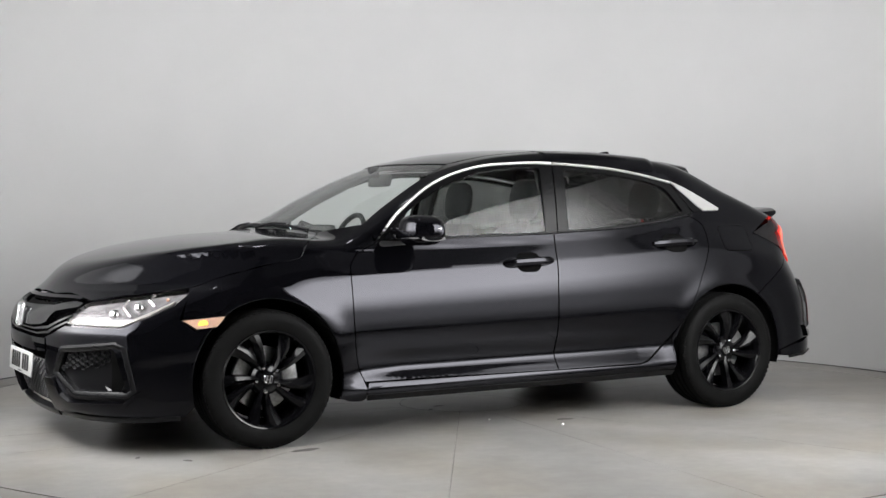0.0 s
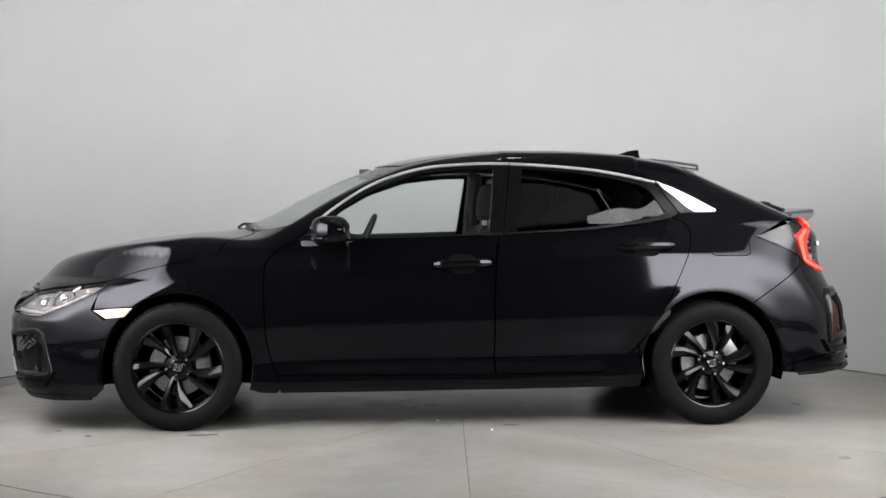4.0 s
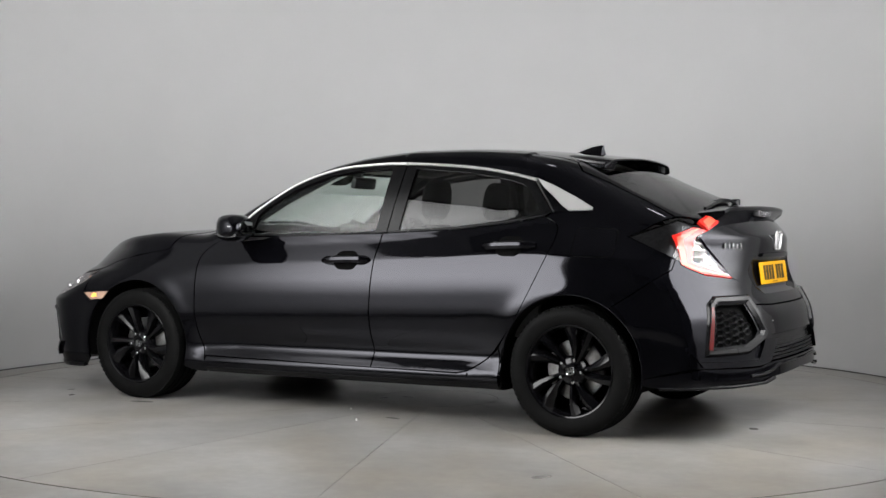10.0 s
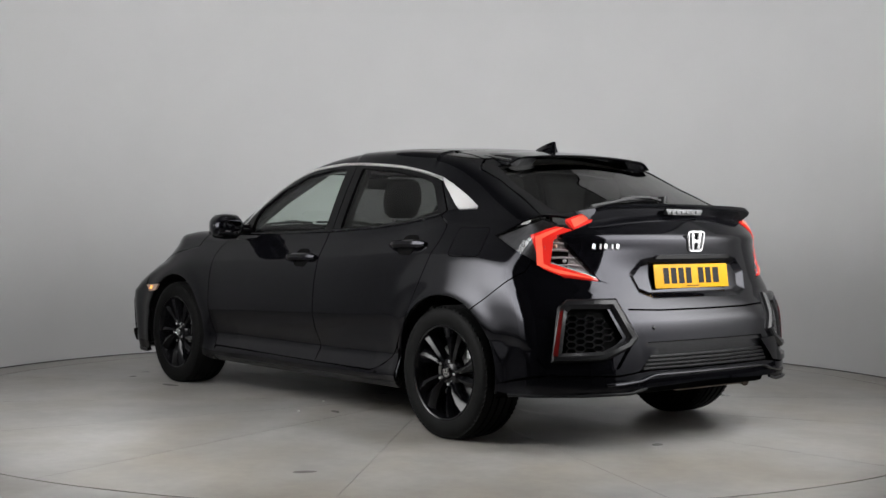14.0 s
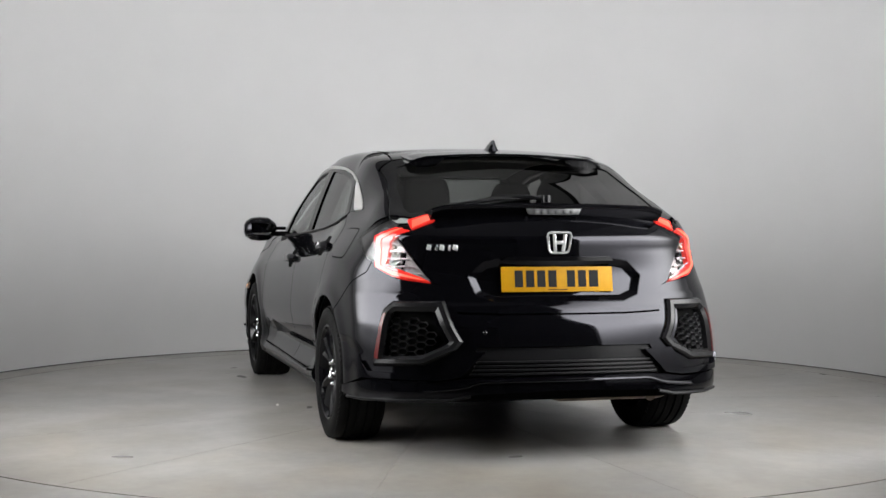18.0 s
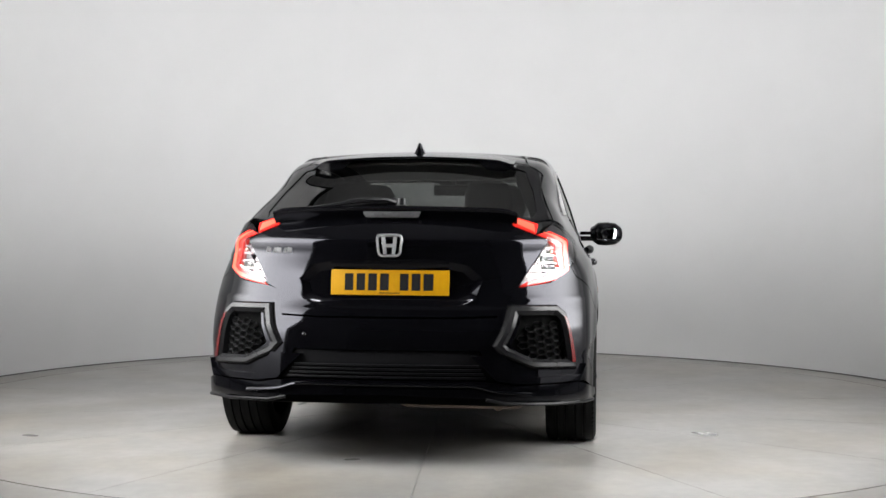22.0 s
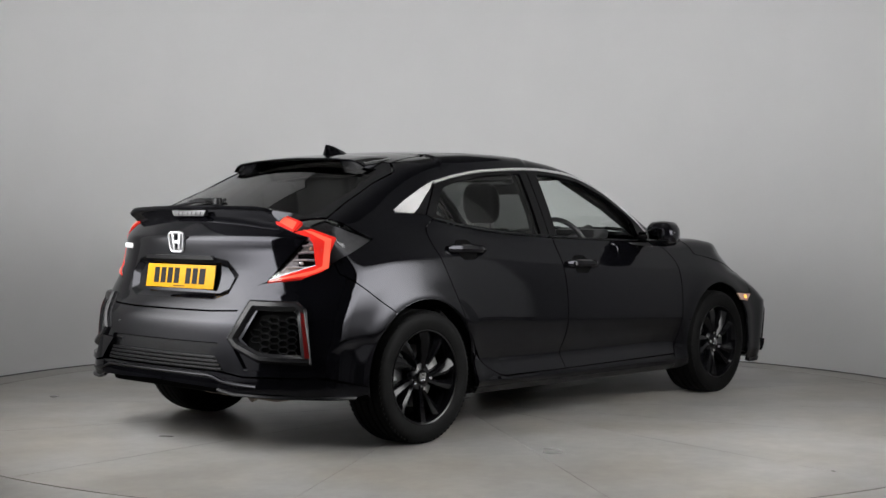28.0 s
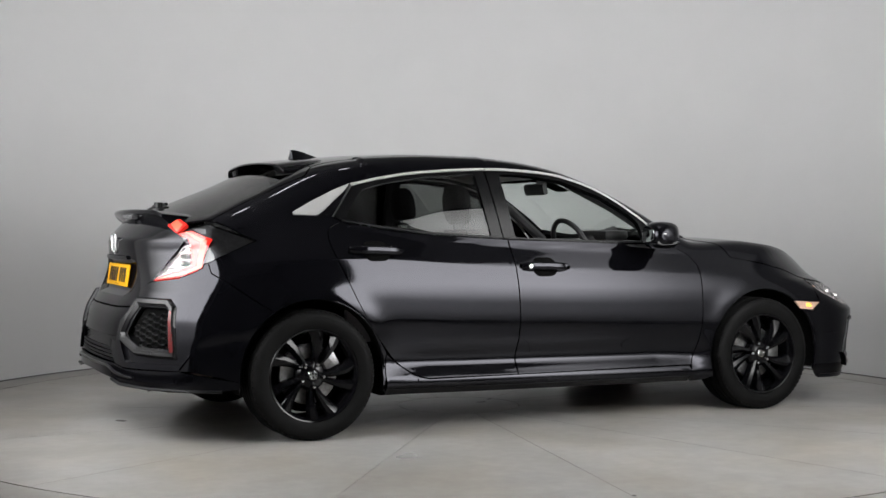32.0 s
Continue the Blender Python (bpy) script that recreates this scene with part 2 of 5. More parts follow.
VIEWS = {  # a way of looking at the near side of the car: direction, the middle that it aims at, and how far out it starts
    "side": ((0, 1, 0), (0, 0, 0), 1.3), "front": ((1, 0, 0), (-1.3, 0, 0), 1.3), "rear": ((-1, 0, 0), (1.3, 0, 0), 1.3), "top": ((0, 0, -1), (0, 0, 0.4), 1.3),
    "shoulder": ((0, 0.78, -0.626), (0, 0, 0.5), 1.5),
    "front_corner": ((0.72, 0.694, 0), (-1.45, -0.1, 0), 1.7), "rear_corner": ((-0.70, 0.714, 0), (1.4, -0.1, 0), 1.7)}


def view_axes(view):
    d, mid, far = VIEWS[view]
    d = np.array(d, float)
    u = np.array((1.0, 0, 0)) if abs(d[0]) < 0.01 else np.cross(d, (0, 0, 1.0))
    u = u / np.linalg.norm(u)
    v = np.cross(u, d) / np.linalg.norm(d)
    return d / np.linalg.norm(d), np.array(mid, float), far, u, v


def cast(flat, view):
    """Drop points of a flat drawing on the skin, along the way of looking."""
    d, mid, far, u, v = view_axes(view)
    flat = np.asarray(flat, float)
    base = mid + (flat[:, :1] - u @ mid) * u + (flat[:, 1:2] - v @ mid) * v
    a, b = np.full(len(flat), -far), np.zeros(len(flat))
    for _ in range(34):
        m = (a + b) / 2
        out = skin(*(base + m[:, None] * d).T) > 0
        a, b = np.where(out, m, a), np.where(out, b, m)
    return base + ((a + b) / 2)[:, None] * d


def S(*pairs):
    """Points of the skin by x and z, seen from the side."""
    return [tuple(p) for p in cast(pairs, "side")]


def F(*pairs):
    """Points of the skin by y and z, seen from the front."""
    return [tuple(p) for p in cast([(-y, z) for y, z in pairs], "front")]


def R(*pairs):
    """Points of the skin by y and z, seen from the rear."""
    return [tuple(p) for p in cast(pairs, "rear")]


def T(*pairs):
    """Points of the skin by x and y, seen from above."""
    return [tuple(p) for p in cast(pairs, "top")]


def inside(pts, loop):
    loop = np.asarray(loop)
    x, y = pts[:, 0], pts[:, 1]
    hit = np.zeros(len(pts), bool)
    for (x0, y0), (x1, y1) in zip(loop, np.roll(loop, -1, 0)):
        if y0 != y1:
            hit ^= ((y0 > y) != (y1 > y)) & (x < (x1 - x0) * (y - y0) / (y1 - y0) + x0)
    return hit


def resample(loop, step):
    out = []
    for a, b in zip(loop, loop[1:] + loop[:1]):
        a, b = np.array(a, float), np.array(b, float)
        n = max(1, int(math.ceil(np.linalg.norm(b - a) / step)))
        out += [tuple(a + (b - a) * i / n) for i in range(n)]
    return out


def rounded(loop, r, n=4):
    """A drawn outline with its corners rounded."""
    out = []
    for i, p in enumerate(loop):
        p = np.array(p, float)
        a, b = np.array(loop[i - 1], float) - p, np.array(loop[(i + 1) % len(loop)], float) - p
        la, lb = np.linalg.norm(a), np.linalg.norm(b)
        k = min(r, la * 0.45, lb * 0.45)
        s, e = p + a / la * k, p + b / lb * k
        for j in range(n + 1):
            u = j / n
            out.append(tuple((1 - u) ** 2 * s + 2 * u * (1 - u) * p + u * u * e))
    return out


def smooth_line(points, n=6):
    """Catmull-Rom through an open line of points."""
    p = [np.array(q, float) for q in points]
    p = [2 * p[0] - p[1]] + p + [2 * p[-1] - p[-2]]
    out = []
    for i in range(1, len(p) - 2):
        for j in range(n):
            u = j / n
            out.append(tuple(0.5 * (2 * p[i] + (p[i + 1] - p[i - 1]) * u + (2 * p[i - 1] - 5 * p[i] + 4 * p[i + 1] - p[i + 2]) * u * u + (3 * p[i] - p[i - 1] - 3 * p[i + 1] + p[i + 2]) * u ** 3)))
    return out + [tuple(p[-2])]


def arc(cx, cz, r, a0, a1, n=24):
    return [(cx + r * math.cos(radians(a0 + (a1 - a0) * i / n)), cz + r * math.sin(radians(a0 + (a1 - a0) * i / n))) for i in range(n + 1)]


from mathutils.geometry import delaunay_2d_cdt


def panel(name, loop, view, mat, parent, lift=0.0, thick=0.012, step=0.03, holes=(), flip=False, label="", lip=0.0015, lines=()):
    """A pressed panel: an outline drawn in one view, laid on the skin, with its edges turned in. flip: the driver's side."""
    d, mid, far, u_axis, v_axis = view_axes(view)
    loops = [resample([(np.dot(p, u_axis), np.dot(p, v_axis)) for p in l], step * 0.7) for l in (loop, *holes)]
    verts, edges = [], []
    for l in loops:
        k = len(verts)
        verts += l
        edges += [(k + i, k + (i + 1) % len(l)) for i in range(len(l))]
    edge_all = np.array(verts)
    for line in lines:
        f = np.array([(np.dot(p, u_axis), np.dot(p, v_axis)) for p in line])
        clear = inside(f, loops[0]) & (np.min(np.linalg.norm(f[:, None] - edge_all[None], axis=2), axis=1) > 0.006)
        last = None
        for at, keep_it in zip(f, clear):
            if keep_it:
                verts.append(tuple(at))
                if last is not None:
                    edges.append((last, len(verts) - 1))
                last = len(verts) - 1
            else:
                last = None
    arr = np.array(loops[0])
    lo, hi = arr.min(0), arr.max(0)
    gx, gy = np.meshgrid(np.arange(lo[0] + step / 2, hi[0], step), np.arange(lo[1] + step / 2, hi[1], step))
    grid = np.stack([gx.ravel(), gy.ravel()], 1)
    keep = inside(grid, loops[0])
    for l in loops[1:]:
        keep &= ~inside(grid, l)
    edge_pts = np.array(verts)
    grid = grid[keep]
    if len(grid):
        near = np.min(np.linalg.norm(grid[:, None] - edge_pts[None], axis=2), axis=1)
        grid = grid[near > step * 0.4]
    pts, eds, faces, *_ = delaunay_2d_cdt([Vector(v) for v in verts + [tuple(g) for g in grid]], edges, [], 0, 1e-6)
    flat = np.array([tuple(v) for v in pts])
    tri = np.array([f[:3] for f in faces])
    mid = flat[tri].mean(1)
    ok = inside(mid, loops[0])
    for l in loops[1:]:
        ok &= ~inside(mid, l)
    tri = tri[ok]
    used = np.unique(tri)
    remap = -np.ones(len(flat), int)
    remap[used] = np.arange(len(used))
    flat, tri = flat[used], remap[tri]
    p = cast(flat, view)
    p[:, 1] = np.where(np.abs(p[:, 1]) < 0.006, 0.0, p[:, 1])
    n = skin_normal(p)
    q = p + n * lift
    v0 = q[tri]
    face_n = np.cross(v0[:, 1] - v0[:, 0], v0[:, 2] - v0[:, 0])
    wrong = (face_n * n[tri[:, 0]]).sum(1) < 0
    tri[wrong] = tri[wrong][:, ::-1]
    count = {}
    for t in tri:
        for a, b in ((t[0], t[1]), (t[1], t[2]), (t[2], t[0])):
            count[(a, b)] = True
    rim = [(a, b) for a, b in count if (b, a) not in count]
    out_v, out_n = [tuple(v) for v in q], [tuple(v) for v in n]
    low = {}
    polys = [tuple(int(i) for i in t) for t in tri]
    rim = [(a, b) for a, b in rim if abs(q[a][1]) > 0.002 or abs(q[b][1]) > 0.002]
    for a, b in rim:
        for k in (a, b):
            if k not in low:
                low[k] = len(out_v)
                out_v.append(tuple(q[k]))
                out_v.append(tuple(q[k] - n[k] * thick))
                out_n += [None, None]
        e = q[b] - q[a]
        s = np.cross(e, n[a])
        s = s / max(np.linalg.norm(s), 1e-9)
        for k in (a, b):
            out_n[low[k]] = out_n[low[k] + 1] = tuple(s)
        polys.append((low[a], low[a] + 1, low[b] + 1, low[b]))
    if flip:
        out_v = [(x, -y, z) for x, y, z in out_v]
        out_n = [(x, -y, z) for x, y, z in out_n]
        polys = [f[::-1] for f in polys]
    me = bpy.data.meshes.new(name)
    me.from_pydata(out_v, [], polys)
    me.polygons.foreach_set("use_smooth", [True] * len(me.polygons))
    me.normals_split_custom_set_from_vertices(out_n)
    me.materials.append(mat)
    ob = new(name, me)
    ob.parent = parent
    if label:
        ob["label"] = label
    return ob


def inset_flat(loop, d):
    """An outline drawn in a plane, moved inwards by d with mitred corners."""
    p = np.array(loop, float)
    area = np.sum(p[:, 0] * np.roll(p[:, 1], -1) - np.roll(p[:, 0], -1) * p[:, 1])
    e = np.roll(p, -1, 0) - p
    n = np.stack([-e[:, 1], e[:, 0]], 1) * (1 if area > 0 else -1)
    n = n / np.linalg.norm(n, axis=1, keepdims=True)
    m = n + np.roll(n, 1, 0)
    m = m / np.maximum((m * n).sum(1, keepdims=True), 0.35)
    return p + m * d


def inset(loop, d, view):
    """A loop on the skin moved inwards by d in the view's plane."""
    _, _, _, u, v = view_axes(view)
    return [tuple(q) for q in cast(inset_flat([(np.dot(p, u), np.dot(p, v)) for p in loop], d), view)]


def moulding(name, loop, profile, view, mat, parent, flip=False, step=0.02, label=""):
    """A moulded rim along an outline: profile gives (inwards, above the skin) from its outside to its inside."""
    _, _, _, u, v = view_axes(view)
    flat = [(np.dot(p, u), np.dot(p, v)) for p in loop]
    counts = [max(1, int(math.ceil(np.linalg.norm(np.subtract(b, a)) / step))) for a, b in zip(flat, flat[1:] + flat[:1])]
    bm = bmesh.new()
    rows = []
    for d, lift in profile:
        c = inset_flat(flat, d)
        pts = np.array([c[i] + (c[(i + 1) % len(c)] - c[i]) * k / n for i, n in enumerate(counts) for k in range(n)])
        q = cast(pts, view)
        q = q + skin_normal(q) * lift
        rows.append([bm.verts.new((x, -y if flip else y, z)) for x, y, z in q])
    for a, b in zip(rows, rows[1:]):
        for i in range(len(a)):
            j = (i + 1) % len(a)
            bm.faces.new((a[i], a[j], b[j], b[i]))
    bmesh.ops.recalc_face_normals(bm, faces=bm.faces)
    return part(name, bm, mat, parent, label)


def box(bm, cx, cy, cz, sx, sy, sz, turn=None, bevel=0.0):
    r = bmesh.ops.create_cube(bm, size=1.0)
    bmesh.ops.scale(bm, vec=(sx, sy, sz), verts=r["verts"])
    if bevel:
        es = list({e for v in r["verts"] for e in v.link_edges})
        g = bmesh.ops.bevel(bm, geom=es, offset=bevel, segments=2, affect="EDGES", profile=0.6)
        vs = list({v for f in g["faces"] for v in f.verts} | {v for v in r["verts"] if v.is_valid})
    else:
        vs = r["verts"]
    m = Matrix.Translation((cx, cy, cz)) @ (turn or Matrix())
    bmesh.ops.transform(bm, matrix=m, verts=vs)
    return vs


def spun(profile, steps=64, axis="y", close=False):
    """A turned body: a profile of (radius, along) spun about the y axis."""
    bm = bmesh.new()
    rings = []
    for i in range(steps):
        a = 2 * math.pi * i / steps
        rings.append([bm.verts.new((r * math.cos(a), t, r * math.sin(a))) for r, t in profile])
    for i in range(steps):
        a, b = rings[i], rings[(i + 1) % steps]
        for j in range(len(profile) - 1 + close):
            k = (j + 1) % len(profile)
            bm.faces.new((a[j], a[k], b[k], b[j]))
    bmesh.ops.recalc_face_normals(bm, faces=bm.faces)
    return bm


def tube(points, r, sides=8, closed=False):
    """A rod along a line of points."""
    bm = bmesh.new()
    pts = [Vector(p) for p in points]
    rings = []
    for i, p in enumerate(pts):
        d = (pts[(i + 1) % len(pts)] if closed or i + 1 < len(pts) else p) - (pts[i - 1] if closed or i else p)
        d.normalize()
        u = d.orthogonal().normalized() if i == 0 else (u - d * u.dot(d)).normalized()
        v = d.cross(u)
        rings.append([bm.verts.new(p + r * (u * math.cos(2 * math.pi * k / sides) + v * math.sin(2 * math.pi * k / sides))) for k in range(sides)])
    for i in range(len(rings) - (not closed)):
        a, b = rings[i], rings[(i + 1) % len(rings)]
        for k in range(sides):
            bm.faces.new((a[k], a[(k + 1) % sides], b[(k + 1) % sides], b[k]))
    if not closed:
        bm.faces.new(rings[0][::-1])
        bm.faces.new(rings[-1])
    bmesh.ops.recalc_face_normals(bm, faces=bm.faces)
    return bm


# ---- the booth ----
WALL_R, TABLE_R, GAP_HALF = 3.22, 2.965, 39
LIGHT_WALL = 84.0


def ring_mesh(r0, r1, z0, z1, a0, a1, steps):
    """A ring sector as a closed body; angles in degrees from straight behind the table."""
    bm = bmesh.new()
    full = abs(a1 - a0) >= 360
    rows = []
    for i in range(steps if full else steps + 1):
        a = radians(a0 + (a1 - a0) * i / steps)
        s, c = math.sin(a), math.cos(a)
        rows.append([bm.verts.new((r * s, r * c, z)) for r, z in ((r0, z0), (r1, z0), (r1, z1), (r0, z1))])
    for i in range(len(rows) if full else len(rows) - 1):
        a, b = rows[i], rows[(i + 1) % len(rows)]
        for j in range(4):
            bm.faces.new((a[j], a[(j + 1) % 4], b[(j + 1) % 4], b[j]))
    if not full:
        bm.faces.new(rows[0])
        bm.faces.new(rows[-1][::-1])
    bmesh.ops.recalc_face_normals(bm, faces=bm.faces)
    return bm


WALL_PAINT = material("pale_grey_wall_paint", (0.425, 0.425, 0.426), 0.7, grain=0.015, grain_scale=2.5, bump=0.04, bump_scale=60)
DARK_PAINT = material("dark_studio_paint", (0.009, 0.009, 0.010), 0.9, grain=0.2, grain_scale=3)


def concrete():
    """Polished, stained grey floor with cloudy wear."""
    m, tree, b = shader("polished_concrete")
    co = tree.nodes.new("ShaderNodeTexCoord")

    def cloud(scale, detail, lo, hi, a, c):
        n = tree.nodes.new("ShaderNodeTexNoise")
        n.inputs["Scale"].default_value, n.inputs["Detail"].default_value, n.inputs["Roughness"].default_value = scale, detail, 0.62
        tree.links.new(co.outputs["Object"], n.inputs["Vector"])
        r = tree.nodes.new("ShaderNodeMapRange")
        r.inputs["From Min"].default_value, r.inputs["From Max"].default_value = lo, hi
        r.inputs["To Min"].default_value, r.inputs["To Max"].default_value = a, c
        r.interpolation_type = "SMOOTHSTEP"
        tree.links.new(n.outputs["Fac"], r.inputs["Value"])
        return r.outputs[0]

    def times(u, v):
        n = tree.nodes.new("ShaderNodeMath")
        n.operation = "MULTIPLY"
        tree.links.new(u, n.inputs[0])
        tree.links.new(v, n.inputs[1])
        return n.outputs[0]

    tone = times(times(cloud(0.9, 4, 0.3, 0.7, 0.80, 1.12), cloud(4.0, 4, 0.3, 0.7, 0.87, 1.09)), cloud(16, 3, 0.25, 0.75, 0.95, 1.04))
    mix = tree.nodes.new("ShaderNodeMix")
    mix.data_type = "RGBA"
    mix.inputs["A"].default_value, mix.inputs["B"].default_value = (0.213, 0.210, 0.203, 1), (0.192, 0.176, 0.150, 1)
    tree.links.new(cloud(1.2, 4, 0.35, 0.7, 0, 1), mix.inputs["Factor"])
    sc = tree.nodes.new("ShaderNodeVectorMath")
    sc.operation = "SCALE"
    tree.links.new(mix.outputs["Result"], sc.inputs[0])
    tree.links.new(tone, sc.inputs["Scale"])
    tree.links.new(sc.outputs[0], b.inputs["Base Color"])
    tree.links.new(cloud(2.5, 1, 0.1, 0.9, 0.27, 0.31), b.inputs["Roughness"])
    return m


CONCRETE = concrete()
# dark grey that paints the shade along the foot of the wall
JOINT_SHADE = material("dark_joint_shade", (0.06, 0.06, 0.058), 0.8, grain=0.3, grain_scale=8)
wall = part("wall_round", ring_mesh(WALL_R, WALL_R + 0.12, 0, 4.3, GAP_HALF - 180, 180 - GAP_HALF, 120), WALL_PAINT)
tagged(wall, "curved pale grey painted studio booth wall", "wall", kind="structure")
for side in (-1, 1):
    bm = bmesh.new()
    box(bm, 0, 0, 1.725, 0.12, 1.4, 3.45)
    jamb = part("wall_jamb", bm, DARK_PAINT, smooth=False)
    jamb.matrix_basis = pose(side * 1.62, -3.83, 0, 0, 0, -side * 14)
    tagged(jamb, "dark painted wall at the mouth of the booth", "wall", kind="structure")


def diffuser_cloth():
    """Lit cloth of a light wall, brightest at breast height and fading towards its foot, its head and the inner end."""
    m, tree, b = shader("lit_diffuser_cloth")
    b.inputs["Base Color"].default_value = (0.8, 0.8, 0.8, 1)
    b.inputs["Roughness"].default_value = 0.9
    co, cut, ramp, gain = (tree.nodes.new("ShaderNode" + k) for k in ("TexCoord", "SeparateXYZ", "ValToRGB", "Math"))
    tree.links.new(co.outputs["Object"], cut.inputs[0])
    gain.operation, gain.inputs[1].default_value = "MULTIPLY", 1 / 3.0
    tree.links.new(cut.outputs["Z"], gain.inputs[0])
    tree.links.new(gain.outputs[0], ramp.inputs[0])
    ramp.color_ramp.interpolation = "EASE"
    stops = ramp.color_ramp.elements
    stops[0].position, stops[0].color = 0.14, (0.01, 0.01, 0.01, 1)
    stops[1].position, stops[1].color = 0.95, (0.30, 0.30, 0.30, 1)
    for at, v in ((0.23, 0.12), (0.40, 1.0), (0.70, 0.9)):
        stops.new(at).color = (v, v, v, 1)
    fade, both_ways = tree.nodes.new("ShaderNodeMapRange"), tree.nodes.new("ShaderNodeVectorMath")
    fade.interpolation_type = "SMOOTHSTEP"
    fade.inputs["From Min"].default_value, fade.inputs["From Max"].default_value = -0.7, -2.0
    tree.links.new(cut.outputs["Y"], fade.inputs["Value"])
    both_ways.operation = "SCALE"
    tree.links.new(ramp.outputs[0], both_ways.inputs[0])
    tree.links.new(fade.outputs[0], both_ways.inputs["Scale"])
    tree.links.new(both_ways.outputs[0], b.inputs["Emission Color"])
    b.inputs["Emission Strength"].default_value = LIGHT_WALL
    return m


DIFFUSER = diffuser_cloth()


def plan_strip(line, near, far, z0, z1):
    """An upright board along a line of the plan, between two distances to its outer side."""
    p = np.array(line, float)
    t = np.gradient(p, axis=0)
    t = t / np.linalg.norm(t, axis=1, keepdims=True)
    n = np.stack([-t[:, 1], t[:, 0]], 1)
    n = n * np.sign((n * p).sum(1).sum())
    bm = bmesh.new()
    rows = [[bm.verts.new((*(a + m * d), z)) for d, z in ((near, z0), (far, z0), (far, z1), (near, z1))] for a, m in zip(p, n)]
    for a, b in zip(rows, rows[1:]):
        for k in range(4):
            bm.faces.new((a[k], a[(k + 1) % 4], b[(k + 1) % 4], b[k]))
    bm.faces.new(rows[0])
    bm.faces.new(rows[-1][::-1])
    bmesh.ops.recalc_face_normals(bm, faces=bm.faces)
    return bm


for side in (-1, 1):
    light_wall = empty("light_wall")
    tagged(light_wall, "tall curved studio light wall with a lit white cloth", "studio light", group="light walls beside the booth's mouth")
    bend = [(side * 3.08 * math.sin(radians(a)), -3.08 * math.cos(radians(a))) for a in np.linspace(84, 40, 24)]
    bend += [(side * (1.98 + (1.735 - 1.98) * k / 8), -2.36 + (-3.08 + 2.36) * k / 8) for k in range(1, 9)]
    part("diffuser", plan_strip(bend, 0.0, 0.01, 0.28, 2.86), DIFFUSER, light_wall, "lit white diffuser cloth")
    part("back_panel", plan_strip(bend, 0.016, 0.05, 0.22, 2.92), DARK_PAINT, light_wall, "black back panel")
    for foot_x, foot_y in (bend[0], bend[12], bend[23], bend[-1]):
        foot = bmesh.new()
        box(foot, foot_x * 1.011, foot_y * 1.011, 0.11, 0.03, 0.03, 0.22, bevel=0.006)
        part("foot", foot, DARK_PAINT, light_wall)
# thin dark strip in place of the shaded gap where wall meets floor
joint = part("wall_joint_shade", ring_mesh(WALL_R - 0.006, WALL_R - 0.001, 0.0, 0.007, GAP_HALF - 180, 180 - GAP_HALF, 120), JOINT_SHADE)
tagged(joint, "dark strip painted as the shade in the joint between booth wall and floor", "trim", kind="structure")
floor = part("floor", ring_mesh(TABLE_R + 0.011, 14, -0.2, 0, 0, 360, 128), CONCRETE, smooth=False)
tagged(floor, "polished grey concrete studio floor", "floor", kind="structure")
turntable = part("turntable", ring_mesh(0.0005, TABLE_R, -0.15, -0.012, 0, 360, 128), DARK_PAINT, smooth=False)
tagged(turntable, "round concrete turntable flush with the floor", "turntable", kind="structure")
SEAMS = [4.0 + 24.9 * k for k in range(-7, 8)]
for a0, a1 in zip(SEAMS, SEAMS[1:] + [SEAMS[0] + 360]):
    bm = bmesh.new()
    steps = 12
    half = 0.0012
    rows = []
    for i in range(steps + 1):
        row = []
        for r in (0.35, TABLE_R):
            lo, hi = a0 + math.degrees(half / r), a1 - math.degrees(half / r)
            a = radians(lo + (hi - lo) * i / steps)
            row += [bm.verts.new((r * math.cos(a), r * math.sin(a), z)) for z in (-0.012, 0.0)]
        rows.append(row)
    for p, q in zip(rows, rows[1:]):
        for j, k in ((0, 1), (1, 3), (3, 2), (2, 0)):
            bm.faces.new((p[j], p[k], q[k], q[j]))
    bm.faces.new((rows[0][0], rows[0][2], rows[0][3], rows[0][1]))
    bm.faces.new((rows[-1][0], rows[-1][1], rows[-1][3], rows[-1][2]))
    bmesh.ops.recalc_face_normals(bm, faces=bm.faces)
    part("floor_panel", bm, CONCRETE, turntable, smooth=False)
part("floor_panel", spun([(0.0005, 0.0), (0.346, 0.0), (0.346, -0.012), (0.0005, -0.012)], 48, close=True), CONCRETE, turntable, smooth=False).rotation_euler = (radians(90), 0, 0)
bm = bmesh.new()
box(bm, 0, 0, 3.2, 27, 27, 6.8)
bmesh.ops.reverse_faces(bm, faces=bm.faces)
CHIPS = []
CHIP = material("white_chip", (0.8, 0.8, 0.78), 0.7)
for chip_x, chip_y, chip_r in ((-0.194, -0.644, 0.007), (0.046, -0.965, 0.008)):
    chip = bmesh.new()
    bmesh.ops.create_icosphere(chip, subdivisions=1, radius=chip_r, matrix=pose(chip_x, chip_y, 0.002, 20, 30, 10))
    CHIPS.append(part("paper_chip", chip, CHIP, smooth=False))
    tagged(CHIPS[-1], "small white paper chip lying on the turntable", "paper chip", group="white chips on the turntable")
SCUFF = material("dark_floor_scuff", (0.05, 0.048, 0.045), 0.5, grain=0.3, grain_scale=30)
rng = random.Random(5)
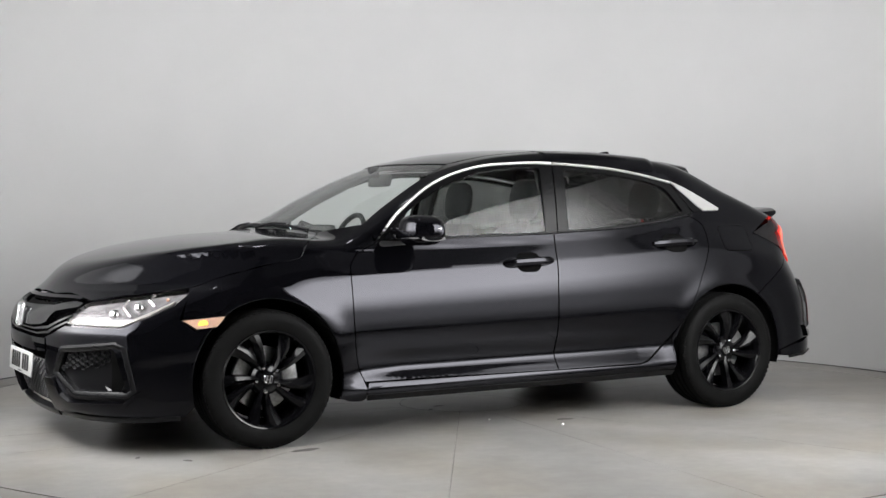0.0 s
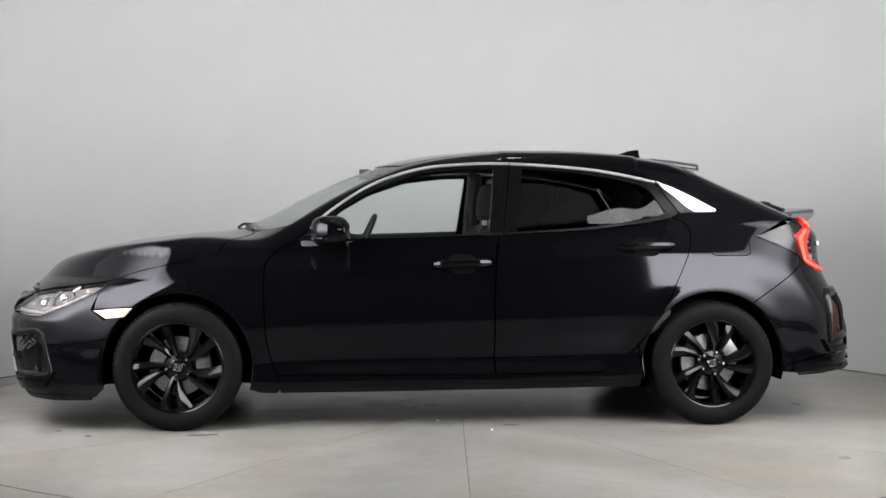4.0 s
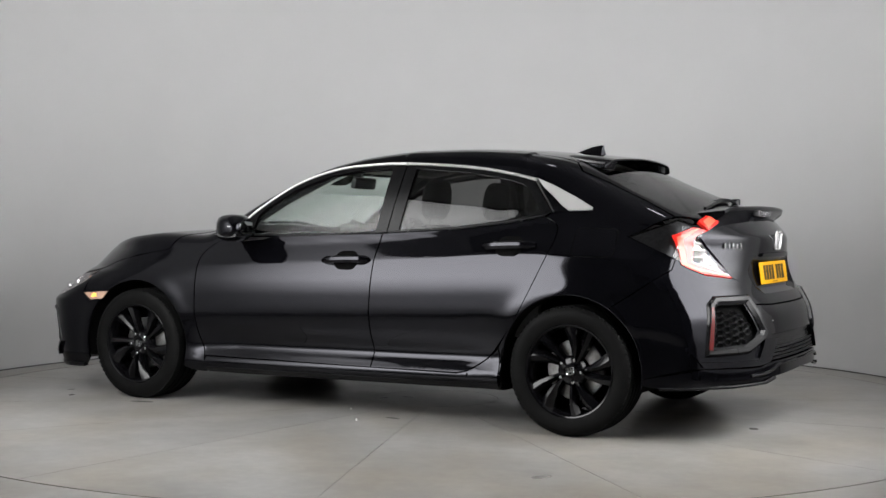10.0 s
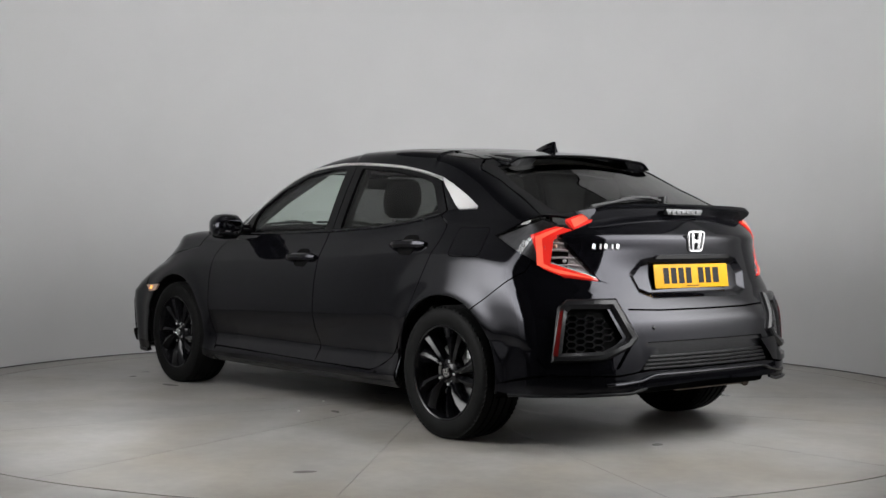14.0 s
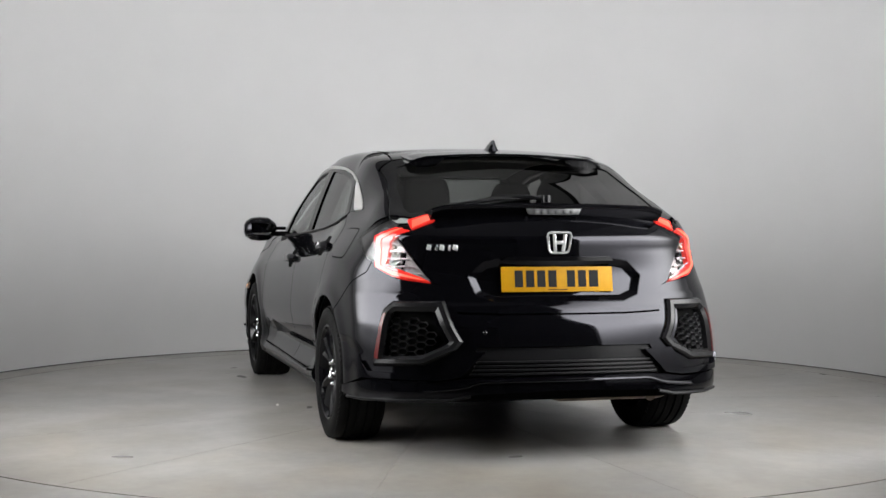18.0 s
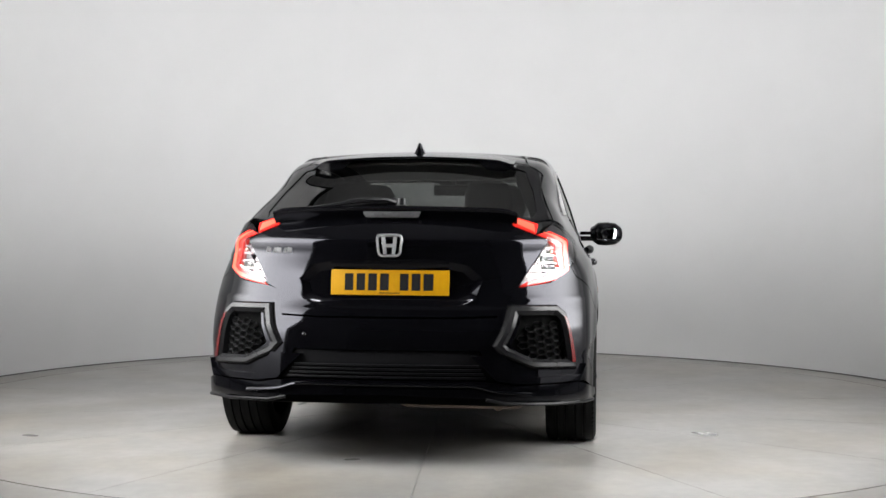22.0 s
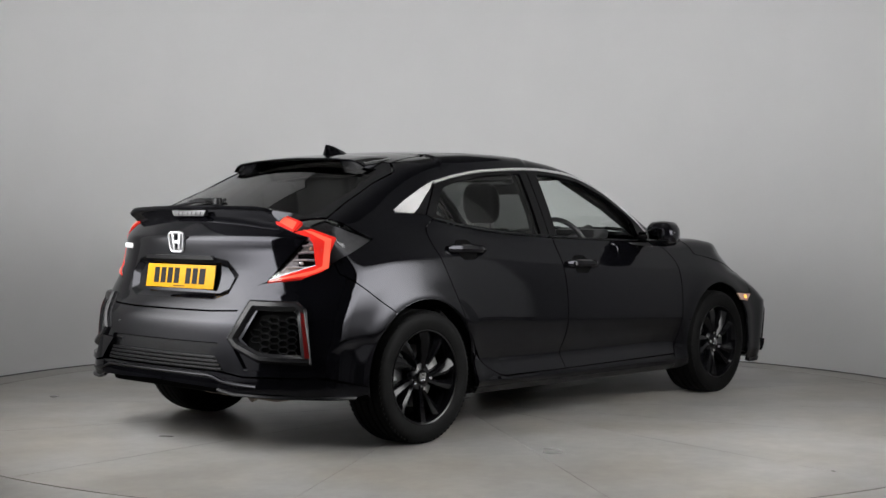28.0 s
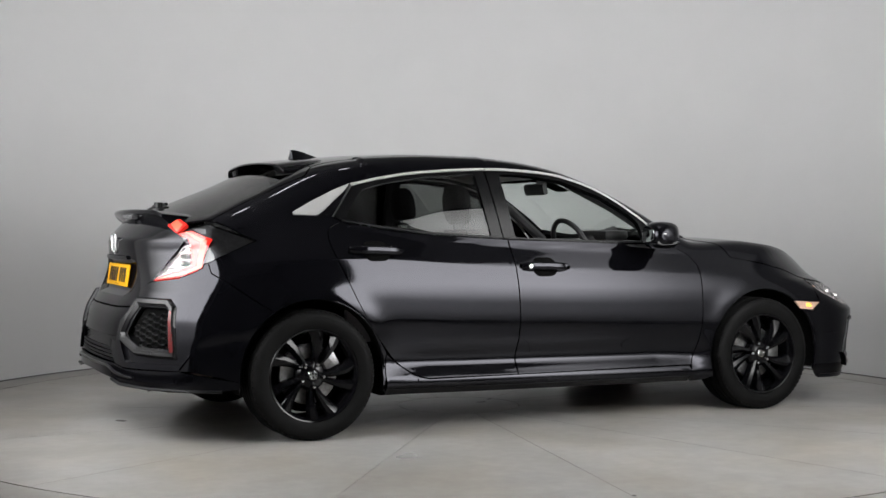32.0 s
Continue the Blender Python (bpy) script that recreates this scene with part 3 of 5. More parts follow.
for scuff_x, scuff_y, long, turn in ((-1.37, -0.999, 0.075, 10), (0.167, -0.807, 0.05, -12), (-0.277, -0.155, 0.03, 40), (-0.178, -0.054, 0.035, 5), (-2.087, -0.818, 0.03, 70)):
    scuff = bmesh.new()
    ring = [scuff.verts.new((long * math.cos(k * 0.5236) * rng.uniform(0.8, 1.1), long * 0.35 * math.sin(k * 0.5236) * rng.uniform(0.7, 1.2), 0.0)) for k in range(12)]
    top = scuff.faces.new(ring)
    bmesh.ops.extrude_face_region(scuff, geom=[top])
    for v in ring:
        v.co.z -= 0.002
    bmesh.ops.recalc_face_normals(scuff, faces=scuff.faces)
    part("floor_scuff", scuff, SCUFF, turntable, "dark scuff on the floor", smooth=False).matrix_basis = pose(scuff_x, scuff_y, 0.0008, 0, 0, turn)
# unseen disc, added so that bonnet, roof and windscreen reflect grey
CEILING_PAINT = material("light_grey_ceiling_paint", (0.42, 0.42, 0.42), 0.8, grain=0.03, grain_scale=2)
ceiling = part("ceiling", spun([(0.001, 0.0), (5.2, 0.0), (5.2, 0.1), (0.001, 0.1)], 64, close=True), CEILING_PAINT, smooth=False)
ceiling.matrix_basis = pose(0, 0, 5.9, 90, 0, 0)
tagged(ceiling, "unseen light grey ceiling added over the booth for grey reflections", "ceiling", kind="structure")
hall = part("wall_hall", bm, DARK_PAINT, smooth=False)
tagged(hall, "dark walls and roof of the hall round the booth", "wall", kind="structure")

# ---- the car ----
car = empty("car")
tagged(car, "glossy black five-door hatchback with black alloy wheels", "car")
SIDES = (False, True)
RED_LENS = material("red_lens", (0.05, 0.003, 0.003), 0.12, ior=1.3)
RED_GLOW = glow("lit_red_lamp", (1.0, 0.13, 0.075), 2.9, body=0.3)
BADGE_SILVER = material("bright_badge_silver", (0.28, 0.28, 0.285), 0.24, 0.5, rough_vary=0.04)
RED_LIT = glow("lit_red_lens", (1.0, 0.035, 0.025), 1.5, 0.06, body=0.3)
AMBER_GLOW = glow("lit_amber_lamp", (1.0, 0.42, 0.08), 1.6)
AMBER_LENS = material("pale_amber_lens", (0.34, 0.22, 0.16), 0.15, coat=0.4)
WHITE_GLOW = glow("lit_white_lamp", (1.0, 0.98, 0.95), 0.3, body=0.12)
TAIL_SILVER = material("tail_lamp_silver", (0.27, 0.255, 0.26), 0.24, 0.4, grain=0.2, grain_scale=60)
REFLECTOR_SILVER = material("lamp_reflector", (0.15, 0.15, 0.155), 0.22, 0.5, grain=0.55, grain_scale=22)
PLATE_YELLOW = material("yellow_plate", (0.28, 0.142, 0.001), 0.5, ior=1.2, grain=0.05)
PLATE_WHITE = material("white_plate", (0.27, 0.27, 0.265), 0.5, grain=0.05)
PLATE_INK = material("plate_ink", (0.004, 0.004, 0.004), 0.6, ior=1.2, grain=0.1)
RUST = material("dull_brown_steel", (0.12, 0.09, 0.07), 0.6, 0.5, grain=0.4, grain_scale=12)
BRAKE_LENS = material("grey_brake_lens", (0.045, 0.045, 0.047), 0.2, ior=1.3, grain=0.1)
CAVITY = SHADOW
MESH_GREY = material("grey_black_mesh_plastic", (0.013, 0.013, 0.014), 0.42, grain=0.15)


def both(name, loop, view, mat, parent=None, **more):
    """The same panel on the passenger's and the driver's side; returns the two."""
    return [panel(name, loop, view, mat, parent or car, flip=fl, **more) for fl in SIDES]


def sym(half):
    """A loop closed over the middle from its near half, drawn from front to back or bottom to top along y < 0."""
    return half + [(x, -y, z) for x, y, z in half[::-1] if abs(y) > 1e-4]


# ---- hidden shell behind the gaps ----
ARCH_R = 0.368
shell = S(*([(-2.05, 0.24), (-1.76, 0.24)] + arc(-AXLE, TYRE_R, ARCH_R + 0.012, 192, -12)[1:-1] + [(-0.9, 0.21), (0.93, 0.22)]
            + arc(AXLE, TYRE_R, ARCH_R + 0.012, 192, -8)[1:-1] + [(1.8, 0.34), (2.0, 0.40), (1.95, 0.9), (1.3, 1.04), (0.3, 0.955), (-0.75, 0.92), (-1.7, 0.68), (-2.05, 0.56)]))
both("inner_shell", shell, "side", CAVITY, lift=-0.016, thick=0.01, step=0.06)
panel("inner_shell", sym(F((0, 0.22), (-0.6, 0.24), (-0.72, 0.45), (-0.66, 0.62), (-0.4, 0.66), (0, 0.665))), "front", CAVITY, car, lift=-0.045, thick=0.01, step=0.06)
panel("inner_shell", sym(R((0, 0.32), (-0.6, 0.34), (-0.72, 0.5), (-0.66, 0.85), (-0.5, 1.0), (0, 1.02))), "rear", CAVITY, car, lift=-0.04, thick=0.01, step=0.06)

# ---- body panels ----
DOOR_LINE = [(-0.862, 0.275), (-0.905, 0.40), (-0.923, 0.55), (-0.925, 0.79), (-0.895, 0.855), (-0.85, 0.895), (-0.765, 0.932)]
B_LINE = [(0.225, 0.272), (0.222, 0.40), (0.218, 0.55), (0.222, 0.70), (0.232, 0.85), (0.247, 0.964)]
REAR_EDGE = [(1.165, 1.056), (1.228, 1.022), (1.243, 0.975), (1.224, 0.89), (1.155, 0.735), (1.06, 0.55), (0.965, 0.425), (0.90, 0.358), (0.845, 0.318), (0.79, 0.287), (0.74, 0.276)]
BELT_FRONT = [(-0.765, 0.932), (-0.5, 0.940), (-0.1, 0.953), (0.247, 0.964)]
BELT_REAR = [(0.255, 0.964), (0.36, 0.971), (0.7, 0.990), (1.0, 1.027), (1.165, 1.056)]
DOOR_LINE, REAR_EDGE, BELT_REAR = smooth_line(DOOR_LINE, 4), smooth_line(REAR_EDGE, 4), smooth_line(BELT_REAR, 4)
shift = lambda line, d: [(x + d, z) for x, z in line]

CREASE_LINES = [S(*[(-0.93 + 0.012 * k, float(CREASE(-0.93 + 0.012 * k)) + d) for k in range(184)]) for d in (-0.003, 0.003)]
front_doors = both("front_door", S(*(DOOR_LINE[:-1] + BELT_FRONT + B_LINE[::-1][1:])), "side", PAINT, step=0.015, lines=CREASE_LINES, label="gloss black front door")
rear_doors = both("rear_door", S(*(shift(B_LINE, 0.007)[:-1] + BELT_REAR[:-1] + REAR_EDGE)), "side", PAINT, step=0.015, lines=CREASE_LINES, label="gloss black rear door")
SILL = [(-0.845, 0.188), (-0.86, 0.23), (-0.845, 0.266), (0.74, 0.267), (0.79, 0.278), (0.85, 0.309), (0.905, 0.348), (0.962, 0.40), (0.975, 0.30), (0.968, 0.205), (0.5, 0.198), (-0.4, 0.190)]
both("sill", S(*SILL), "side", PAINT, label="gloss black side sill", lift=0.003, thick=0.03)
both("sill_trim", S((-0.80, 0.243), (-0.74, 0.262), (0.74, 0.263), (0.80, 0.272), (0.80, 0.262), (0.7, 0.250), (-0.70, 0.244)), "side", PAINT, lift=0.013, thick=0.012)

both("sill_lower", S((-0.845, 0.186), (-0.852, 0.214), (0.30, 0.222), (0.972, 0.232), (0.968, 0.203), (0.5, 0.196), (-0.4, 0.188)), "side", TRIM, lift=0.006, thick=0.03, label="matt black lower sill")

BONNET_EDGE = S((-1.693, 0.738), (-1.60, 0.768), (-1.45, 0.806), (-1.25, 0.848), (-1.165, 0.863))
COWL_EDGE = T((-1.10, -0.755), (-1.04, -0.67), (-0.985, -0.575))
wing_arch = arc(-AXLE, TYRE_R, ARCH_R, 128, -18, 30)
WING = (S(*([(x, z) for x, z in wing_arch] + [(-0.955, 0.188), (-0.853, 0.19), (-0.868, 0.27)])) + S(*[(x - 0.006, z) for x, z in DOOR_LINE[:-1]]) + S((-0.773, 0.934))
        + T((-0.80, -0.715), (-0.90, -0.63), (-0.975, -0.575)) + COWL_EDGE[::-1][1:] + BONNET_EDGE[::-1] + S((-1.735, 0.66), (-1.748, 0.606), (-1.565, 0.617)))
both("front_wing", WING, "shoulder", PAINT, step=0.014, label="gloss black front wing")
bonnet_half = T((-2.168, 0.0), (-2.155, -0.23), (-2.112, -0.364)) + F((-0.47, 0.693), (-0.562, 0.679)) + S((-1.90, 0.709), (-1.79, 0.724)) + BONNET_EDGE + COWL_EDGE + T((-1.035, -0.42), (-1.08, -0.2), (-1.095, 0.0))
bonnet = panel("bonnet", sym(bonnet_half), "top", PAINT, car, lift=0.002, step=0.015, label="gloss black bonnet with a raised middle")

ROOF_EDGE = T((-0.222, -0.535), (0.0, -0.538), (0.4, -0.535), (0.8, -0.530), (1.1, -0.535), (1.245, -0.55))
CHROME_TOP = smooth_line([(-0.700, 1.005), (-0.60, 1.095), (-0.385, 1.232), (-0.145, 1.312), (0.09, 1.338), (0.325, 1.342), (0.674, 1.321), (0.90, 1.290), (1.087, 1.250)], 5)
QUARTER_TOP = [(1.087, 1.250), (1.18, 1.214), (1.30, 1.156), (1.40, 1.102)]
REAR_GLASS_CUT = S((1.305, 1.283), (1.45, 1.225), (1.65, 1.135), (1.806, 1.058))
side_arch = arc(AXLE, TYRE_R, ARCH_R, 57, 190, 30)
BUMPER_SEAM = resample([(1.838, 0.860), (1.829, 0.810), (1.663, 0.697), (1.564, 0.633)], 0.025)
BUMPER_SEAM = BUMPER_SEAM[:next(k for k, p in enumerate(BUMPER_SEAM) if p[0] < 1.5645) + 1]
SIDE_FRAME = (T((-0.81, -0.712), (-0.70, -0.672), (-0.45, -0.60)) + ROOF_EDGE + REAR_GLASS_CUT + S((1.61, 0.966), (1.68, 0.935), (1.76, 0.899)) + S(*[(x - 0.002, z + 0.002) for x, z in BUMPER_SEAM])
              + S(*side_arch) + S((0.980, 0.30), (0.968, 0.408)) + S(*[(x + 0.006, z + 0.002) for x, z in REAR_EDGE[::-1][18:]]) + S((1.205, 1.080), (1.28, 1.085), (1.405, 1.088)) + S(*QUARTER_TOP[::-1])
              + S(*CHROME_TOP[::-1]) + S((-0.765, 0.940)))
side_frames = both("side_frame", SIDE_FRAME, "shoulder", PAINT, step=0.02, label="gloss black roof rail and rear quarter")
panel("fuel_flap", rounded(S((1.345, 0.868), (1.345, 1.000), (1.553, 1.000), (1.553, 0.868)), 0.03), "side", PAINT, side_frames[0], lift=0.0015, thick=0.006, step=0.02)
panel("fuel_flap_gap", rounded(S((1.341, 0.864), (1.341, 1.004), (1.557, 1.004), (1.557, 0.864)), 0.034), "side", CAVITY, side_frames[0], lift=0.0005, thick=0.004, step=0.02)
roof_half = T((-0.345, 0.0), (-0.315, -0.28), (-0.225, -0.525), (0.0, -0.530), (0.4, -0.527), (0.8, -0.522), (1.1, -0.527), (1.245, -0.542), (1.265, -0.3), (1.27, 0.0))
panel("roof", sym(roof_half), "top", PAINT, car, lift=0.001, label="gloss black roof")

# ---- glass and window trims ----
screen_half = T((-1.07, 0.0), (-1.03, -0.35), (-0.95, -0.57), (-0.83, -0.695), (-0.70, -0.66), (-0.45, -0.59), (-0.23, -0.522), (-0.32, -0.28), (-0.352, 0.0))
panel("windscreen", sym(screen_half), "top", CLEAR_GLASS, car, lift=-0.003, thick=0.004, label="clear raked windscreen").visible_shadow = False
panel("screen_top_band", sym(T((-0.345, 0.0), (-0.315, -0.28), (-0.235, -0.515), (-0.29, -0.52), (-0.38, -0.28), (-0.41, -0.09), (-0.55, -0.08), (-0.56, 0.0))), "top", CAVITY, car, lift=-0.010, thick=0.002)
cowl_half = T((-1.095, 0.0), (-1.08, -0.2), (-1.035, -0.42), (-0.985, -0.57), (-0.82, -0.708), (-0.835, -0.685), (-0.945, -0.56), (-1.02, -0.35), (-1.055, 0.0))
panel("scuttle", sym(cowl_half), "top", TRIM, car, lift=-0.008, thick=0.02, label="matt black scuttle panel")

lower = lambda line, d: [(x, z - d) for x, z in line]
n_front = CHROME_TOP.index((0.325, 1.342)) if (0.325, 1.342) in CHROME_TOP else 25
FRONT_CHROME, REAR_CHROME = CHROME_TOP[:n_front + 1], CHROME_TOP[n_front:]
for fl in SIDES:
    for line in (FRONT_CHROME[:-1] + [(0.321, 1.342)], [(0.329, 1.342)] + REAR_CHROME[1:]):
        pts = [tuple(np.array(p) * (1, -1 if fl else 1, 1)) for p in S(*[(x, z - 0.006) for x, z in line])]
        part("chrome_strip", tube(pts, 0.0075, 8), SATIN, car, "satin silver window strip")
both("quarter_trim", S(*([(x + 0.006, z - 0.001) for x, z in QUARTER_TOP] + [(1.398, 1.090), (1.285, 1.087), (1.245, 1.112), (1.185, 1.165), (1.13, 1.208)])), "side", SATIN, lift=0.005, thick=0.014, step=0.015,
     label="satin silver pillar trim")
both("quarter_cover", S((1.094, 1.236), (1.13, 1.206), (1.185, 1.163), (1.243, 1.111), (1.280, 1.087), (1.207, 1.082)), "side", GLOSS, lift=0.001, thick=0.01, step=0.02)
FRONT_GLASS = [(-0.610, 0.950), (-0.590, 1.055), (-0.545, 1.098), (-0.37, 1.200), (-0.14, 1.280), (0.09, 1.308), (0.242, 1.311), (0.203, 0.972)]
REAR_GLASS = [(0.345, 0.984), (0.388, 1.310), (0.674, 1.289), (0.90, 1.254), (1.02, 1.222), (1.058, 1.19), (1.135, 1.082), (1.0, 1.045), (0.7, 1.007)]
FRONT_FRAME = BELT_FRONT[:-1] + [(0.272, 0.972), (0.321, 1.327)] + lower(FRONT_CHROME[::-1][1:], 0.015)
REAR_FRAME = [(0.279, 0.972), (0.329, 1.327)] + lower(REAR_CHROME[1:-1], 0.015) + [(1.085, 1.233), (1.198, 1.082), (1.165, 1.062), (1.0, 1.032), (0.7, 0.995), (0.36, 0.976)]
for door, fl in zip(front_doors, SIDES):
    panel("window_frame", S(*FRONT_FRAME), "side", PILLAR_BLACK, door, lift=0.002, thick=0.03, step=0.02, holes=[S(*rounded(FRONT_GLASS, 0.02))], flip=fl)
    if not fl:
        panel("window_glass", S(*rounded(FRONT_GLASS, 0.02)), "side", CLEAR_GLASS, door, lift=-0.006, thick=0.004, label="clear side window").visible_shadow = False
for door, fl in zip(rear_doors, SIDES):
    panel("window_frame", S(*REAR_FRAME), "side", PILLAR_BLACK, door, lift=0.002, thick=0.03, step=0.02, holes=[S(*rounded(REAR_GLASS, 0.015))], flip=fl)
    panel("window_glass", S(*rounded(REAR_GLASS, 0.015)), "side", TINT_GLASS, door, lift=-0.006, thick=0.004, flip=fl, label="dark tinted rear side window").visible_shadow = False
both("waist_seal", S((-0.61, 0.944), (-0.1, 0.958), (0.268, 0.970), (0.268, 0.977), (-0.1, 0.965), (-0.61, 0.951)), "side", TRIM, lift=0.006, thick=0.01, step=0.02)
both("waist_seal", S((0.282, 0.971), (0.7, 0.993), (1.0, 1.029), (1.16, 1.058), (1.16, 1.066), (1.0, 1.037), (0.7, 1.001), (0.282, 0.978)), "side", TRIM, lift=0.006, thick=0.01, step=0.02)

# ---- tailgate ----
gate_half = R((0, 0.640), (-0.30, 0.641), (-0.475, 0.648), (-0.515, 0.755), (-0.555, 0.772), (-0.60, 0.845), (-0.655, 0.93), (-0.69, 0.985)) + T((1.965, -0.545), (1.925, -0.44), (1.945, -0.2), (1.95, 0.0))
RECESS = [(-0.27, 0.873), (-0.335, 0.862), (-0.405, 0.80), (-0.375, 0.715), (-0.30, 0.688)]
recess = R(*(RECESS + [(-y, z) for y, z in RECESS[::-1]]))
tailgate = panel("tailgate", sym(gate_half), "rear", PAINT, car, step=0.025, thick=0.026, holes=[recess], label="gloss black tailgate")
moulding("recess_wall", recess, [(-0.003, 0.0005), (0.003, -0.002), (0.030, -0.020), (0.034, -0.021)], "rear", PAINT, tailgate, step=0.012)
panel("plate_recess", inset(recess, 0.031, "rear"), "rear", PAINT, tailgate, lift=-0.021, thick=0.006, step=0.025)
panel("release_handle", R((-0.26, 0.866), (-0.24, 0.884), (0.24, 0.884), (0.26, 0.866)), "rear", GLOSS, tailgate, lift=0.012, thick=0.03, step=0.02)
frame_half = T((1.272, 0.0), (1.27, -0.3), (1.252, -0.548)) + S((1.310, 1.287), (1.45, 1.229), (1.65, 1.139), (1.806, 1.062)) + T((1.90, -0.60), (1.925, -0.44), (1.945, -0.2), (1.95, 0.0))
glass_half = T((1.30, 0.0), (1.305, -0.40), (1.34, -0.545), (1.55, -0.595), (1.78, -0.62), (1.86, -0.605), (1.89, -0.40), (1.905, 0.0))
panel("glass_surround", sym(frame_half), "top", GLOSS, tailgate, holes=[sym(glass_half)], label="gloss black rear screen surround")
panel("rear_screen", sym(glass_half), "top", TINT_GLASS, tailgate, lift=-0.004, thick=0.004, label="dark tinted rear screen").visible_shadow = False


def swept(section, ys, move):
    """A wing: a section of (x, z) carried across y; move gives the shift and scale at each y."""
    bm = bmesh.new()
    rows = []
    for y in ys:
        dx, dz, k, pivot = move(y)
        rows.append([bm.verts.new((pivot[0] + (x - pivot[0]) * k + dx, y, pivot[1] + (z - pivot[1]) * k + dz)) for x, z in section])
    n = len(section)
    for a, b in zip(rows, rows[1:]):
        for i in range(n):
            bm.faces.new((a[i], a[(i + 1) % n], b[(i + 1) % n], b[i]))
    bm.faces.new(rows[0][::-1])
    bm.faces.new(rows[-1])
    bmesh.ops.recalc_face_normals(bm, faces=bm.faces)
    return bm


span = lambda w, n=24: [w * (2 * i / n - 1) for i in range(n + 1)]
spoiler_section = smooth_line([(1.88, 1.096), (1.94, 1.105), (2.0, 1.111), (2.062, 1.118)], 4) + smooth_line([(2.068, 1.110), (2.060, 1.096), (2.030, 1.074), (2.012, 1.050), (2.015, 1.02)], 4) + [(1.96, 1.02)]
tail_spoiler = part("tail_spoiler", swept(spoiler_section, span(0.545), lambda y: (-0.16 * y * y - 0.55 * max(0, abs(y) - 0.46) ** 1.5, -0.035 * y * y - 1.2 * max(0, abs(y) - 0.48) ** 1.6, 1.0, (2.0, 1.05))), PAINT, car, "gloss black lip spoiler")
roof_section = smooth_line([(1.18, 1.396), (1.27, 1.389), (1.36, 1.377), (1.418, 1.369)], 4) + [(1.421, 1.362), (1.36, 1.358), (1.27, 1.366), (1.19, 1.376)]
roof_spoiler = part("roof_spoiler", swept(roof_section, span(0.50), lambda y: (-0.12 * y * y - 0.6 * max(0, abs(y) - 0.42) ** 1.5, -0.10 * y * y - 2.0 * max(0, abs(y) - 0.42) ** 1.7, 1.0, (1.3, 1.38))), PAINT, car, "gloss black roof spoiler with a slot")
for s in (-1, 1):
    bm = bmesh.new()
    for dx, y0, y1 in ((0, 0.30, 0.49),):
        sec = [(1.20, 1.387), (1.40, 1.358), (1.385, 1.318), (1.27, 1.335)]
        rows = []
        for y in (y0, y0 + 0.06, y1 - 0.05, y1):
            k = 0.25 if y == y0 else (0.7 if y == y1 else 1.0)
            rows.append([bm.verts.new((x - 0.12 * y * y, s * y, 1.385 - 0.10 * y * y + (z - 1.385) * (k if z < 1.34 else 1))) for x, z in sec])
        for a, b in zip(rows, rows[1:]):
            for i in range(4):
                bm.faces.new((a[i], a[(i + 1) % 4], b[(i + 1) % 4], b[i]))
        bm.faces.new(rows[0])
        bm.faces.new(rows[-1])
    bmesh.ops.recalc_face_normals(bm, faces=bm.faces)
    part("spoiler_foot", bm, GLOSS, roof_spoiler)
bm = bmesh.new()
box(bm, 2.043, 0, 1.082, 0.03, 0.25, 0.032, bevel=0.008)
for v in bm.verts:
    v.co.y *= 1 + 4.0 * (v.co.z - 1.082)
brake = part("brake_light", bm, BRAKE_LENS, car, "clear high-level brake light")
for i in range(6):
    bm = bmesh.new()
    box(bm, 2.053, -0.085 + 0.034 * i, 1.080, 0.02, 0.022, 0.014, bevel=0.004)
    part("brake_diode", bm, BRAKE_LENS, brake)

# wiper on the rear screen
glass_pt = lambda x, y, up: tuple(np.array(T((x, -abs(y)))[0]) * (1, 1 if y < 0 else -1, 1) + (0, 0, up))
wiper = part("rear_wiper", tube([glass_pt(1.875, -0.44, 0.008), glass_pt(1.868, -0.2, 0.010), glass_pt(1.86, 0.03, 0.008)], 0.009, 6), TRIM, car, "black rear wiper")
part("wiper_arm", tube([glass_pt(1.905, 0.0, 0.014), glass_pt(1.878, -0.05, 0.018), glass_pt(1.866, -0.16, 0.018), glass_pt(1.866, -0.24, 0.014)], 0.008, 6), TRIM, wiper)
part("wiper_pivot", tube([glass_pt(1.90, 0.02, 0.0), glass_pt(1.90, 0.02, 0.032)], 0.022, 12), TRIM, wiper)


# ---- number plates, badges ----
def number_plate(name, at, mat, words):
    plate = empty(name)
    plate.parent = car
    plate.matrix_basis = at
    bm = bmesh.new()
    box(bm, 0, 0, 0, 0.006, 0.52, 0.111, bevel=0.0025)
    part("plate", bm, mat, plate, words)
    x = -0.205
    for wide in (0.05, 0.05, 0.05, 0.05, 0, 0.05, 0.05, 0.055):
        if wide:
            bm = bmesh.new()
            box(bm, 0.0035, x + wide / 2, 0.002, 0.0016, wide - 0.012, 0.074)
            part("dark_bar", bm, PLATE_INK, plate, smooth=False)
            x += wide + 0.002
        else:
            x += 0.035
    bm = bmesh.new()
    box(bm, 0.0035, 0, -0.046, 0.0014, 0.09, 0.004)
    part("small_print_bar", bm, PLATE_INK, plate, smooth=False)
    return plate


number_plate("rear_number_plate", pose(2.102, 0, 0.784, 0, -8, 0), PLATE_YELLOW, "yellow number plate with dark bars")
number_plate("front_number_plate", pose(-2.272, 0, 0.372, 0, -4, 180), PLATE_WHITE, "white number plate with dark bars")


